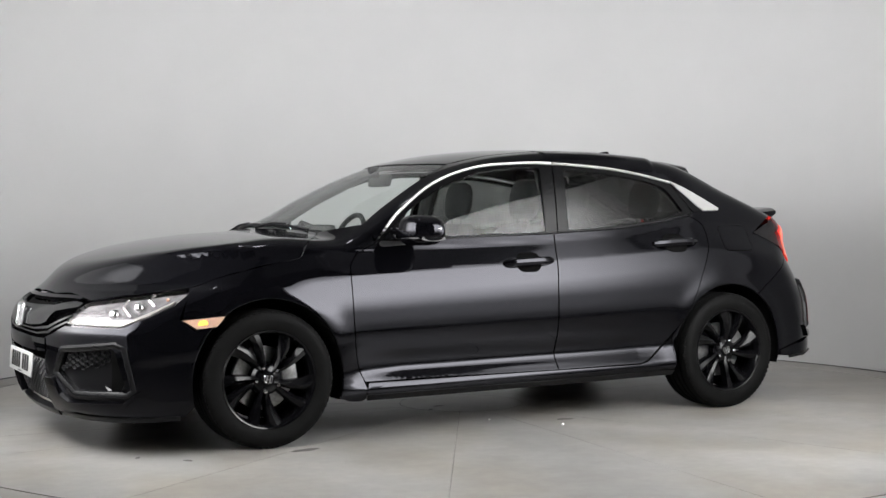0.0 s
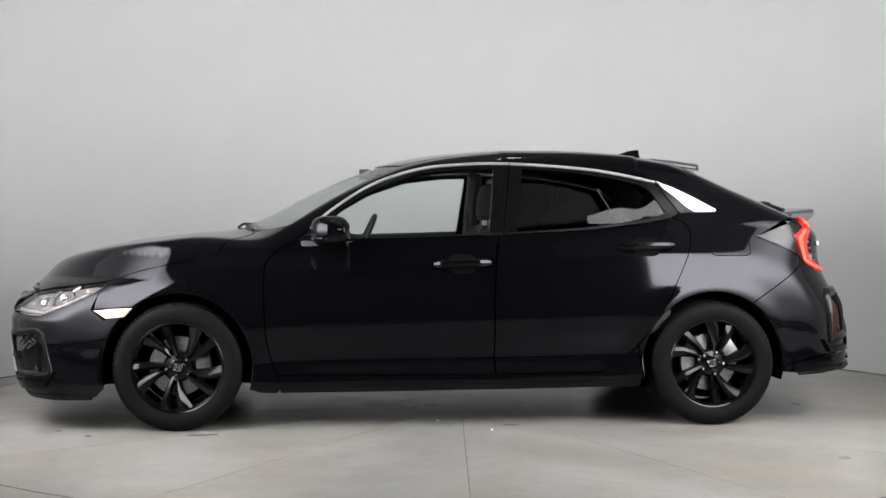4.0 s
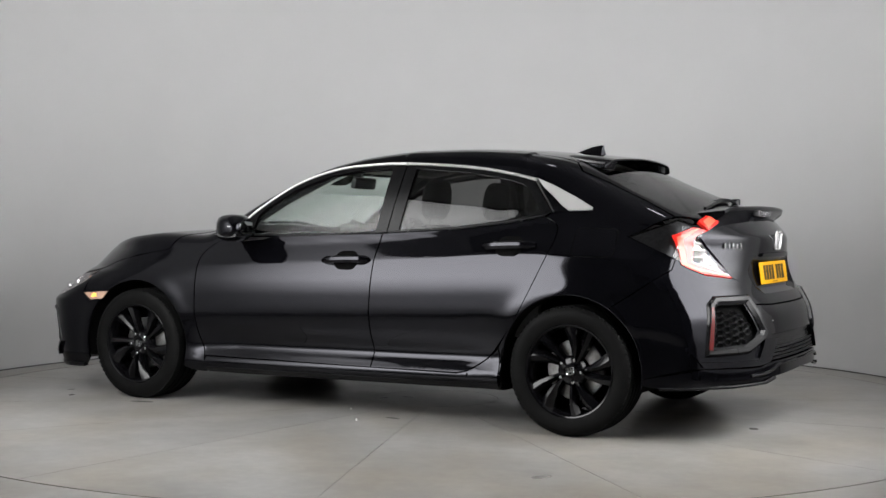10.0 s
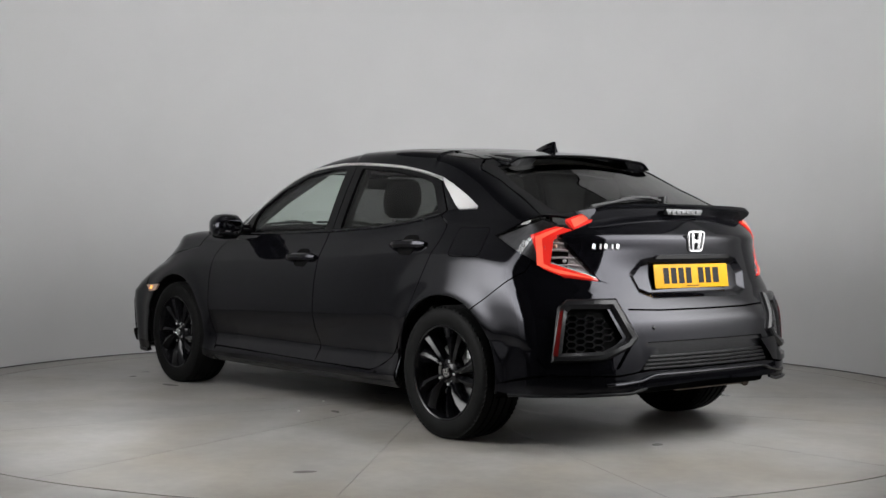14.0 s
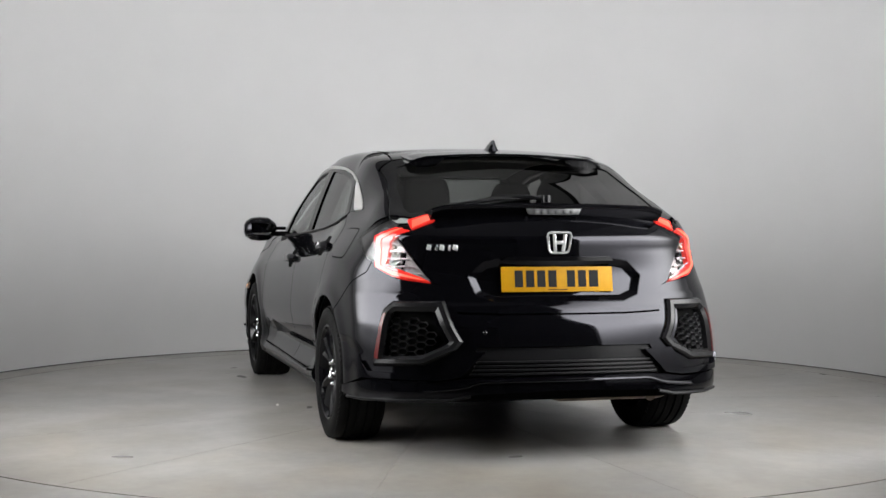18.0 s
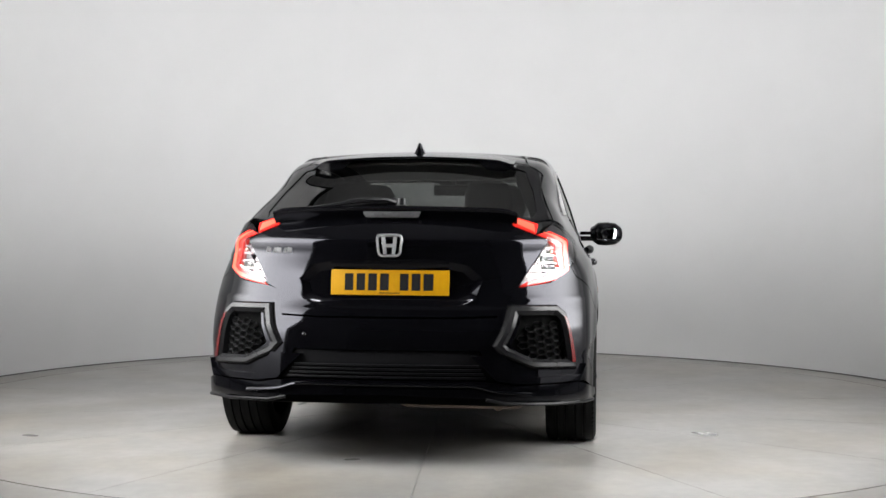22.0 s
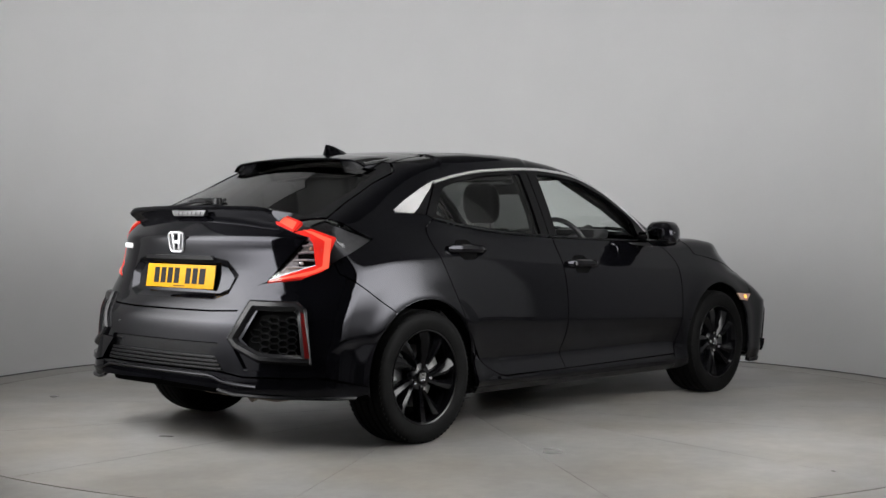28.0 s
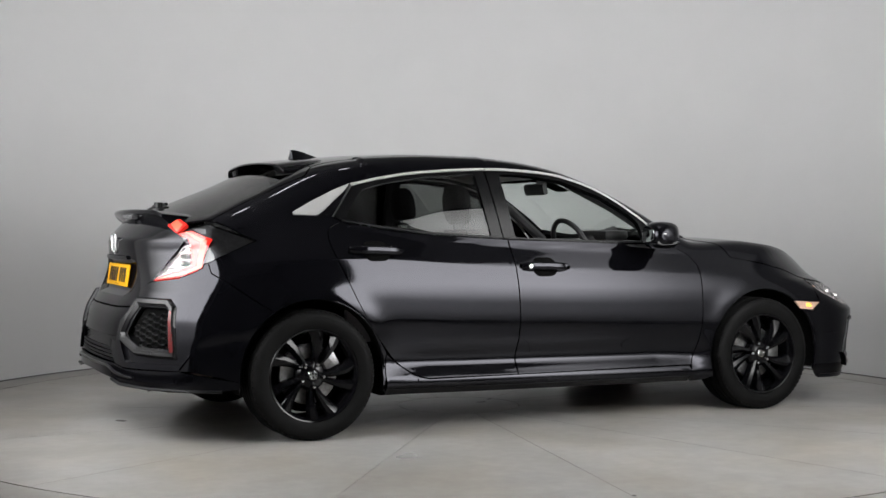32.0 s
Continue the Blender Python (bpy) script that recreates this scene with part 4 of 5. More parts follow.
def badge(at, size, parent):
    """A chrome rounded frame with two uprights and a bar."""
    ob = empty("badge")
    ob.parent = parent
    ob.matrix_basis = at
    w, h = size, size * 0.80
    ring = rounded([(-w * 0.40, -h / 2), (w * 0.40, -h / 2), (w / 2, h / 2), (-w / 2, h / 2)], w * 0.18, 5)
    part("frame", tube([(0, y, z) for y, z in ring], w * 0.055, 6, True), BADGE_SILVER, ob)
    for s in (-1, 1):
        bm = bmesh.new()
        box(bm, 0, s * w * 0.20, 0, w * 0.10, w * 0.15, h * 0.86, Matrix.Rotation(radians(-6 * s), 4, "X"), bevel=w * 0.03)
        part("upright", bm, BADGE_SILVER, ob)
    bm = bmesh.new()
    box(bm, 0, 0, 0, w * 0.10, w * 0.3, h * 0.18, bevel=w * 0.03)
    part("cross_bar", bm, BADGE_SILVER, ob)
    return ob


badge(pose(2.124, 0, 0.945, 0, 4, 0), 0.112, car)
badge(pose(-2.272, 0, 0.595, 0, -8, 180), 0.125, car)
script = empty("model_badge")
script.parent = car
for i, wide in enumerate((0.032, 0.012, 0.034, 0.012, 0.032)):
    y = -0.572 + (0, 0.036, 0.050, 0.088, 0.104)[i]
    p = np.array(R((y + wide / 2, 0.921))[0])
    bm = bmesh.new()
    box(bm, p[0] + 0.001, p[1], p[2], 0.006, wide * 0.98, 0.024, Matrix.Rotation(radians(10), 4, "Z") @ Matrix.Rotation(radians(-14), 4, "X"), bevel=0.002)
    part("chrome_bar", bm, BADGE_SILVER, script)

# ---- rear lamps ----
TAIL_RED = S((1.812, 0.968)) + T((1.889, -0.679)) + S((1.944, 0.992), (1.910, 0.972), (1.900, 0.944)) + R((-0.725, 0.844), (-0.598, 0.791), (-0.563, 0.770), (-0.706, 0.793), (-0.753, 0.823))
TAIL_CLEAR = S((1.910, 0.972), (1.942, 0.991)) + R((-0.692, 0.952), (-0.565, 0.778), (-0.598, 0.791), (-0.725, 0.844)) + S((1.900, 0.944))
TAIL_SMOKE = S((1.604, 0.963), (1.824, 1.047)) + T((1.886, -0.667)) + S((1.812, 0.968)) + R((-0.753, 0.823)) + S((1.889, 0.838), (1.830, 0.862))
TAIL_UPPER = T((1.900, -0.630)) + R((-0.445, 1.085)) + T((1.967, -0.531)) + S((1.946, 0.995))
RED_LINE = S((1.835, 0.962)) + T((1.890, -0.690)) + S((1.915, 1.003), (1.862, 0.955)) + R((-0.745, 0.842), (-0.72, 0.822), (-0.60, 0.784), (-0.585, 0.778), (-0.706, 0.800), (-0.765, 0.835))
for fl in SIDES:
    lamp_ob = panel("rear_lamp", TAIL_SMOKE, "rear_corner", SMOKE_LENS, car, lift=0.006, thick=0.02, step=0.02, flip=fl, label="lit rear lamp with a red and clear lens")
    panel("smoked_backing", TAIL_SMOKE, "rear_corner", STEEL, lamp_ob, lift=-0.012, thick=0.01, step=0.025, flip=fl)
    panel("red_lens", TAIL_RED, "rear_corner", RED_LIT, lamp_ob, lift=0.006, thick=0.025, step=0.02, flip=fl)
    panel("light_guide", RED_LINE, "rear_corner", RED_GLOW, lamp_ob, lift=0.0085, thick=0.004, step=0.012, flip=fl, label="glowing red light guide")
    panel("reflector", TAIL_CLEAR, "rear_corner", TAIL_SILVER, lamp_ob, lift=-0.022, thick=0.01, step=0.02, flip=fl)
    panel("clear_lens", TAIL_CLEAR, "rear_corner", LENS, lamp_ob, lift=0.007, thick=0.02, step=0.02, flip=fl).visible_shadow = False
    upper = panel("tailgate_lamp", TAIL_UPPER, "rear_corner", RED_LIT, car, lift=0.007, thick=0.02, step=0.015, flip=fl, label="lit red lamp on the tailgate")
    panel("light_guide", T((1.915, -0.612)) + R((-0.47, 1.075)) + T((1.955, -0.53)) + S((1.943, 1.003)), "rear_corner", RED_GLOW, upper, lift=0.0095, thick=0.004, step=0.012, flip=fl)
    for y0, y1, z in ((-0.722, -0.664, 0.937), (-0.718, -0.652, 0.905), (-0.712, -0.636, 0.872), (-0.700, -0.612, 0.838), (-0.665, -0.590, 0.808)):
        rib = tube([tuple(np.array(q) * (1, -1 if fl else 1, 1) + (-0.010, 0, 0)) for q in R((y0, z - 0.003), ((y0 + y1) / 2, z), (y1, z - 0.004))], 0.005, 6)
        part("lens_rib", rib, TAIL_SILVER, lamp_ob)
    for y, z, mt in ((-0.690, 0.921, AMBER_LENS), (-0.668, 0.856, BADGE_SILVER)):
        p = np.array(R((y, z))[0]) - (0.014, 0, 0)
        bm = bmesh.new()
        bmesh.ops.create_icosphere(bm, subdivisions=2, radius=0.010)
        bulb = part("bulb", bm, mt, lamp_ob)
        bulb.location = (p[0], -p[1] if fl else p[1], p[2])
    part("lens_edge", tube([tuple(np.array(q) * (1, -1 if fl else 1, 1)) for q in S((1.912, 0.972)) + R((-0.733, 0.935), (-0.729, 0.85), (-0.60, 0.795), (-0.567, 0.781))], 0.004, 6), BADGE_SILVER, lamp_ob)

# ---- rear bumper ----
rb_top = R((0, 0.632), (-0.30, 0.633), (-0.47, 0.640), (-0.508, 0.752), (-0.55, 0.765)) + R((-0.70, 0.785)) + S((1.955, 0.805), (1.89, 0.830)) + S(*[(x + 0.002, z - 0.002) for x, z in BUMPER_SEAM])
rb_arch = S(*arc(AXLE, TYRE_R, ARCH_R, 55, 0, 14))
VENT_OUT = S((1.998, 0.418)) + R((-0.751, 0.650), (-0.714, 0.682), (-0.521, 0.684), (-0.463, 0.522), (-0.500, 0.483), (-0.619, 0.428))
VENT_HOLE = S((2.002, 0.438), (1.998, 0.633)) + R((-0.726, 0.655), (-0.573, 0.659), (-0.531, 0.522), (-0.611, 0.450))
REFLECTOR = S((1.998, 0.630)) + R((-0.742, 0.636)) + S((2.016, 0.443), (2.000, 0.445))
MESH_AREA = R((-0.739, 0.626), (-0.596, 0.640), (-0.546, 0.520), (-0.618, 0.455)) + S((2.028, 0.448))
BLADE = S((1.938, 0.430), (1.976, 0.387)) + R((-0.565, 0.386), (-0.500, 0.483), (-0.365, 0.479), (-0.471, 0.374), (-0.557, 0.361)) + S((1.985, 0.362))
SKIRT = S((1.722, 0.300), (1.985, 0.355)) + R((-0.557, 0.352), (-0.471, 0.366), (-0.40, 0.372), (0, 0.372), (0, 0.312), (-0.44, 0.300), (-0.50, 0.278)) + S((1.985, 0.272), (1.80, 0.262), (1.722, 0.270))
for fl in SIDES:
    bumper = panel("rear_bumper", rb_top + rb_arch + S((1.722, 0.302), (1.93, 0.355)) + R((-0.66, 0.362), (-0.46, 0.385), (-0.40, 0.500), (-0.2, 0.500), (0, 0.500), (0, 0.520), (0, 0.540), (0, 0.560), (0, 0.580), (0, 0.600), (0, 0.616)), "rear_corner", PAINT, car, step=0.016, holes=[VENT_HOLE], flip=fl, label="gloss black rear bumper")
    panel("vent_backing", VENT_HOLE, "rear_corner", CAVITY, bumper, lift=-0.028, thick=0.01, flip=fl)
    moulding("vent_frame", VENT_OUT, [(-0.010, -0.004), (-0.004, 0.012), (0.006, 0.020), (0.022, 0.018), (0.036, 0.004), (0.038, -0.030)], "rear_corner", SATIN_BLACK, bumper, fl, label="satin black vent frame")
    panel("reflector", REFLECTOR, "rear_corner", RED_LENS, bumper, lift=0.021, thick=0.03, step=0.015, flip=fl, label="red bumper reflector")
    panel("blade", BLADE, "rear_corner", PAINT, bumper, lift=0.018, thick=0.03, step=0.02, flip=fl)
    panel("skirt", SKIRT, "rear_corner", PAINT, bumper, lift=0.009, thick=0.05, step=0.02, flip=fl, label="satin black rear skirt")
    panel("diffuser", R((0, 0.497), (-0.40, 0.497), (-0.46, 0.376), (0, 0.376)), "rear", SATIN_BLACK, bumper, lift=-0.012, thick=0.02, flip=fl)
for fl in SIDES:
    ys = -1 if fl else 1
    base = S((1.80, 0.262), (1.93, 0.268)) + R((-0.70, 0.275), (-0.60, 0.280), (-0.50, 0.282), (-0.42, 0.300))
    part("skirt_blade", tube([(x + 0.014 * (x > 1.95), (y - 0.014) * ys, z - 0.004) for x, y, z in base], 0.008, 6), TRIM, car)
lip_line = [(y, z) for y, z in smooth_line([(-0.62, 0.316), (-0.54, 0.322), (-0.46, 0.332), (-0.39, 0.352), (-0.30, 0.355), (0.0, 0.355)], 5)]
lip_line = lip_line + [(-y, z) for y, z in lip_line[-2::-1]]
part("skirt_lip", tube([(x + 0.012, y, z) for x, y, z in R(*lip_line)], 0.008, 8), PAINT, car, "gloss black lower lip of the rear bumper")
for k in range(4):
    z = 0.384 + 0.017 * k
    pts = [tuple(np.array(p) + (-0.004, 0, 0)) for p in R(*[(-0.43 + 0.0 * k + 0.01 * k + (0.86 - 0.02 * k) * i / 16, z) for i in range(17)])]
    part("diffuser_slat", tube(pts, 0.0055, 6), TRIM, car)
bm = bmesh.new()
bmesh.ops.create_uvsphere(bm, u_segments=12, v_segments=8, radius=0.011)
sensor = part("parking_sensor", bm, GLOSS, car)
sensor.location = tuple(np.array(R((-0.36, 0.560))[0]) - (0.005, 0, 0))


def honeycomb(name, area, view, parent, flip, cell=0.034, lift=-0.016, wide=1.35):
    """A mesh of flattened hexagon cells with raised walls, clipped to an outline; one moulding."""
    d, mid, far, u_axis, v_axis = view_axes(view)
    loop = [(np.dot(p, u_axis), np.dot(p, v_axis)) for p in area]
    arr = np.array(loop)
    lo, hi = arr.min(0), arr.max(0)
    h = cell
    w = cell * wide
    verts, quads = [], []
    rows = int((hi[1] - lo[1]) / h) + 2
    cols = int((hi[0] - lo[0]) / (w * 0.78)) + 2
    for r in range(rows):
        for c in range(cols):
            cx, cz = lo[0] + c * w * 0.78, lo[1] + r * h + (0.5 * h if c % 2 else 0)
            ring = [(cx + w * 0.5 * dx * 1.03, cz + h * 0.5 * dz) for dx, dz in ((-1, 0), (-0.52, 1), (0.52, 1), (1, 0), (0.52, -1), (-0.52, -1))]
            inner = [(cx + (x - cx) * 0.80, cz + (z - cz) * 0.76) for x, z in ring]
            if not inside(np.array(inner), loop).all():
                continue
            k = len(verts)
            verts += ring + inner + [(cx + (x - cx) * 0.9, cz + (z - cz) * 0.88) for x, z in ring]
            for i in range(6):
                j = (i + 1) % 6
                quads += [(k + i, k + j, k + 12 + j, k + 12 + i), (k + 12 + i, k + 12 + j, k + 6 + j, k + 6 + i)]
    if not verts:
        return
    flat = np.array(verts)
    p = cast(flat, view)
    nn = skin_normal(p)
    height = np.tile([0.0] * 6 + [-0.012] * 6 + [0.004] * 6, len(verts) // 18)
    q = p + nn * (lift + height)[:, None]
    if flip:
        q = q * (1, -1, 1)
        quads = [f[::-1] for f in quads]
    me = bpy.data.meshes.new(name)
    me.from_pydata([tuple(v) for v in q], [], quads)
    me.materials.append(MESH_GREY)
    ob = new(name, me)
    ob.parent = parent
    return ob


for fl in SIDES:
    honeycomb("vent_mesh", MESH_AREA, "rear_corner", car, fl, cell=0.030, wide=1.75)

# ---- front ----
HEAD = F((-0.575, 0.581), (-0.556, 0.644), (-0.562, 0.669)) + S((-1.90, 0.700), (-1.690, 0.729), (-1.783, 0.667), (-1.886, 0.623), (-2.008, 0.576))
FVENT = F((-0.454, 0.356), (-0.561, 0.480)) + S((-2.035, 0.510), (-1.998, 0.490), (-1.955, 0.299), (-1.976, 0.268)) + F((-0.603, 0.261))
FVENT_IN = F((-0.485, 0.361), (-0.584, 0.467)) + S((-2.054, 0.490), (-2.036, 0.470), (-1.993, 0.304), (-2.005, 0.289)) + F((-0.620, 0.278))
FMESH = F((-0.505, 0.368), (-0.600, 0.460)) + S((-2.059, 0.480), (-2.045, 0.423), (-2.070, 0.390))
FBLADE = F((-0.366, 0.332), (-0.470, 0.335), (-0.510, 0.262), (-0.580, 0.240)) + S((-1.996, 0.250), (-1.932, 0.301), (-1.994, 0.218)) + F((-0.385, 0.186))
fb_arch = S(*arc(-AXLE, TYRE_R, ARCH_R, 131, 196, 16))
fb_top = F((-0.40, 0.512), (-0.497, 0.538), (-0.57, 0.572)) + S((-2.010, 0.569), (-1.886, 0.616), (-1.783, 0.660), (-1.700, 0.718), (-1.742, 0.656), (-1.765, 0.600), (-1.700, 0.548))
for fl in SIDES:
    fb = panel("front_bumper", fb_top + fb_arch + S((-1.74, 0.175)) + F((-0.60, 0.178), (-0.385, 0.182), (-0.355, 0.33), (-0.345, 0.40), (-0.40, 0.45)), "front_corner", PAINT, car, step=0.016, holes=[FVENT_IN], flip=fl, label="gloss black front bumper")
    panel("vent_backing", FVENT_IN, "front_corner", TRIM, fb, lift=-0.027, thick=0.01, flip=fl)
    moulding("vent_frame", FVENT, [(-0.006, -0.004), (-0.002, 0.004), (0.006, 0.007), (0.016, 0.005), (0.026, -0.004), (0.028, -0.028)], "front_corner", SATIN_BLACK, fb, fl, label="gloss black fog lamp frame")
    panel("splitter_blade", FBLADE, "front_corner", PAINT, fb, lift=0.020, thick=0.035, step=0.02, flip=fl)
    panel("lip", F((-0.36, 0.180), (-0.60, 0.180)) + S((-1.76, 0.180), (-1.76, 0.160)) + F((-0.62, 0.158), (-0.36, 0.158)), "front_corner", TRIM, fb, lift=0.006, thick=0.03, step=0.02, flip=fl)
    honeycomb("vent_mesh", FMESH, "front_corner", fb, fl, cell=0.026)
    # fog lamp
    p = (np.array(S((-2.040, 0.345))[0]) + (0.026, 0.026, 0)) * (1, -1 if fl else 1, 1)
    turn = pose(*p, 0, 0, -58 if not fl else -122)
    for nm, prof, mt in (("bezel", [(0.048, 0.035), (0.062, 0.012), (0.066, -0.012), (0.060, -0.020), (0.050, -0.012), (0.044, 0.03)], GLOSS), ("bowl", [(0.001, 0.05), (0.03, 0.044), (0.047, 0.02)], GLOSS), ("lens", [(0.001, 0.004), (0.03, 0.008), (0.049, 0.018)], LENS)):
        ob = part("fog_lamp_" + nm, spun(prof, 32), mt, fb)
        ob.matrix_basis = turn
    # head lamp
    hl = panel("head_lamp", HEAD, "front_corner", LENS, car, lift=0.002, thick=0.02, step=0.02, flip=fl, label="clear head lamp with chrome reflectors")
    hl.visible_shadow = False
    panel("reflector_bowl", HEAD, "front_corner", REFLECTOR_SILVER, hl, lift=-0.020, thick=0.01, step=0.02, flip=fl)
    for x, z, r, mt in ((-2.02, 0.622, 0.026, CHROME), (-1.92, 0.652, 0.024, CHROME), (-1.80, 0.686, 0.008, AMBER_LENS)):
        q = np.array(S((x, z))[0]) + (0.010, 0.026, 0)
        bm = bmesh.new()
        bmesh.ops.create_icosphere(bm, subdivisions=2, radius=r)
        bulb = part("lamp_unit", bm, mt, hl)
        bulb.location = (q[0], -q[1] if fl else q[1], q[2])
    for x in (-1.965, -1.86):
        rib = [tuple(np.array(v) * (1, -1 if fl else 1, 1) + (0.006, 0.012 * (-1 if fl else 1), 0)) for v in S((x, 0.600 + 0.4 * (x + 2.01)), (x - 0.01, 0.64 + 0.3 * (x + 2.01)), (x + 0.02, 0.675 + 0.2 * (x + 2.01)))]
        part("lamp_divider", tube(rib, 0.005, 6), CHROME, hl)
    panel("day_light", F((-0.585, 0.590), (-0.58, 0.604)) + S((-2.00, 0.594), (-1.89, 0.638), (-1.77, 0.688), (-1.785, 0.676), (-1.89, 0.627), (-2.005, 0.584)), "front_corner", WHITE_GLOW, hl, lift=-0.008, thick=0.01, step=0.012, flip=fl)
    # side marker
    mk = panel("side_marker", S((-1.752, 0.598), (-1.562, 0.611), (-1.600, 0.568), (-1.690, 0.558)), "side", AMBER_LENS, car, lift=0.004, thick=0.012, step=0.012, flip=fl, label="lit amber side marker lamp")
    panel("marker_bulb", rounded(S((-1.69, 0.572), (-1.68, 0.596), (-1.645, 0.598), (-1.64, 0.576)), 0.012), "side", AMBER_GLOW, mk, lift=0.0055, thick=0.003, step=0.008, flip=fl)

GRILLE_HALF = F((0, 0.512), (-0.28, 0.508), (-0.40, 0.514), (-0.50, 0.543), (-0.57, 0.580), (-0.556, 0.662), (-0.49, 0.679), (-0.40, 0.683), (-0.25, 0.680), (0, 0.678))
grille = panel("grille", sym(GRILLE_HALF), "front", CAVITY, car, lift=-0.028, thick=0.01, label="gloss black grille with a broad bar")
panel("grille_bar", sym(F((0, 0.552), (-0.18, 0.556), (-0.34, 0.566), (-0.39, 0.580), (-0.42, 0.625), (-0.55, 0.648), (-0.553, 0.664), (-0.49, 0.672), (-0.36, 0.650), (-0.16, 0.645), (0, 0.644))), "front", GLOSS, grille, lift=0.008, thick=0.035, step=0.02)
panel("grille_slat", sym(F((0, 0.537), (-0.22, 0.538), (-0.42, 0.553), (-0.555, 0.612), (-0.556, 0.622), (-0.41, 0.566), (-0.22, 0.546), (0, 0.545))), "front", GLOSS, grille, lift=-0.002, thick=0.02, step=0.02)
panel("grille_slat", sym(F((0, 0.518), (-0.26, 0.518), (-0.43, 0.532), (-0.558, 0.586), (-0.557, 0.597), (-0.42, 0.543), (-0.26, 0.526), (0, 0.526))), "front", GLOSS, grille, lift=-0.004, thick=0.02, step=0.02)
panel("bonnet_lip", sym(F((0, 0.683), (-0.25, 0.683), (-0.40, 0.686), (-0.49, 0.684), (-0.48, 0.696), (-0.38, 0.698), (-0.25, 0.697), (0, 0.696))), "front", PAINT, car, lift=0.002, thick=0.025, step=0.015)
panel("bumper_beak", sym(F((0, 0.440), (-0.30, 0.442), (-0.39, 0.448), (-0.40, 0.509), (-0.28, 0.504), (0, 0.506))), "front", PAINT, car, lift=0.004, thick=0.04, step=0.025, label="gloss black bumper beak")
mouth_half = F((0, 0.185), (-0.38, 0.188), (-0.35, 0.33), (-0.34, 0.40), (-0.39, 0.446), (0, 0.442))
mouth = panel("lower_grille", sym(mouth_half), "front", CAVITY, car, lift=-0.04, thick=0.01, label="black lower grille mesh")
honeycomb("grille_mesh", sym(F((0, 0.19), (-0.375, 0.193), (-0.35, 0.33), (-0.34, 0.40), (0, 0.40))), "front", mouth, False, cell=0.026, lift=-0.02)
panel("splitter_lip", sym(F((0, 0.178), (-0.38, 0.182), (-0.38, 0.158), (0, 0.155))), "front", TRIM, car, lift=0.014, thick=0.03, step=0.02)


# ---- mirrors and handles ----
def shaped(rings, mat, name, parent):
    """A closed body through oval rings: (centre, half width a, half height b, lean), stacked along y."""
    bm = bmesh.new()
    rows = []
    n = 20
    for (cx, cy, cz), a, b, p in rings:
        row = []
        for k in range(n):
            t = 2 * math.pi * k / n
            c, s = math.cos(t), math.sin(t)
            row.append(bm.verts.new((cx + a * math.copysign(abs(c) ** p, c), cy, cz + b * math.copysign(abs(s) ** p, s))))
        rows.append(row)
    for a, b in zip(rows, rows[1:]):
        for k in range(n):
            bm.faces.new((a[k], a[(k + 1) % n], b[(k + 1) % n], b[k]))
    bm.faces.new(rows[0][::-1])
    bm.faces.new(rows[-1])
    bmesh.ops.recalc_face_normals(bm, faces=bm.faces)
    return part(name, bm, mat, parent)


MIRROR_GLASS = material("mirror_silver", (0.5, 0.51, 0.52), 0.02, 1.0)
for s in (-1, 1):
    m = empty("door_mirror")
    m.parent = car
    m["label"] = "gloss black door mirror"
    shell_rings = [(-0.612, 0.850, 0.044, 0.036, 0.8), (-0.612, 0.872, 0.072, 0.054, 0.72), (-0.610, 0.900, 0.090, 0.072, 0.66), (-0.604, 0.955, 0.093, 0.075, 0.66), (-0.595, 1.005, 0.085, 0.069, 0.7), (-0.583, 1.036, 0.062, 0.048, 0.78), (-0.568, 1.050, 0.030, 0.025, 0.9)]
    shaped([((x, s * y, 0.988), a, b, p) for x, y, a, b, p in shell_rings], PAINT, "housing", m)
    shaped([((x, s * y, 0.948 + 0.3 * abs(y - 0.94) * 0.1), a * 1.03, 0.013, p) for x, y, a, b, p in shell_rings[1:6]], GLOSS, "lower_trim", m)
    bm = bmesh.new()
    ring = rounded([(0.888, 0.950), (1.008, 0.955), (1.012, 1.024), (0.888, 1.028)], 0.025, 5)
    vs = [bm.verts.new((-0.506 - 0.35 * max(0.0, 0.93 - y) - 0.2 * max(0.0, y - 0.985), s * y, z)) for y, z in ring]
    f = bm.faces.new(vs)
    r = bmesh.ops.extrude_face_region(bm, geom=[f])
    bmesh.ops.translate(bm, vec=(-0.012, 0, 0), verts=[v for v in r["geom"] if isinstance(v, bmesh.types.BMVert)])
    bmesh.ops.recalc_face_normals(bm, faces=bm.faces)
    part("mirror_glass", bm, MIRROR_GLASS, m, smooth=False)
    bm = bmesh.new()
    box(bm, -0.65, s * 0.835, 0.958, 0.13, 0.12, 0.030, bevel=0.01)
    box(bm, -0.64, s * 0.835, 0.992, 0.10, 0.10, 0.022, bevel=0.008)
    part("stalk", bm, GLOSS, m)
    bm = bmesh.new()
    box(bm, -0.592, s * 1.040, 0.996, 0.09, 0.012, 0.008, Matrix.Rotation(radians(10 * s), 4, "Z"), bevel=0.003)
    part("indicator", bm, STEEL, m, "slim clear indicator lens")


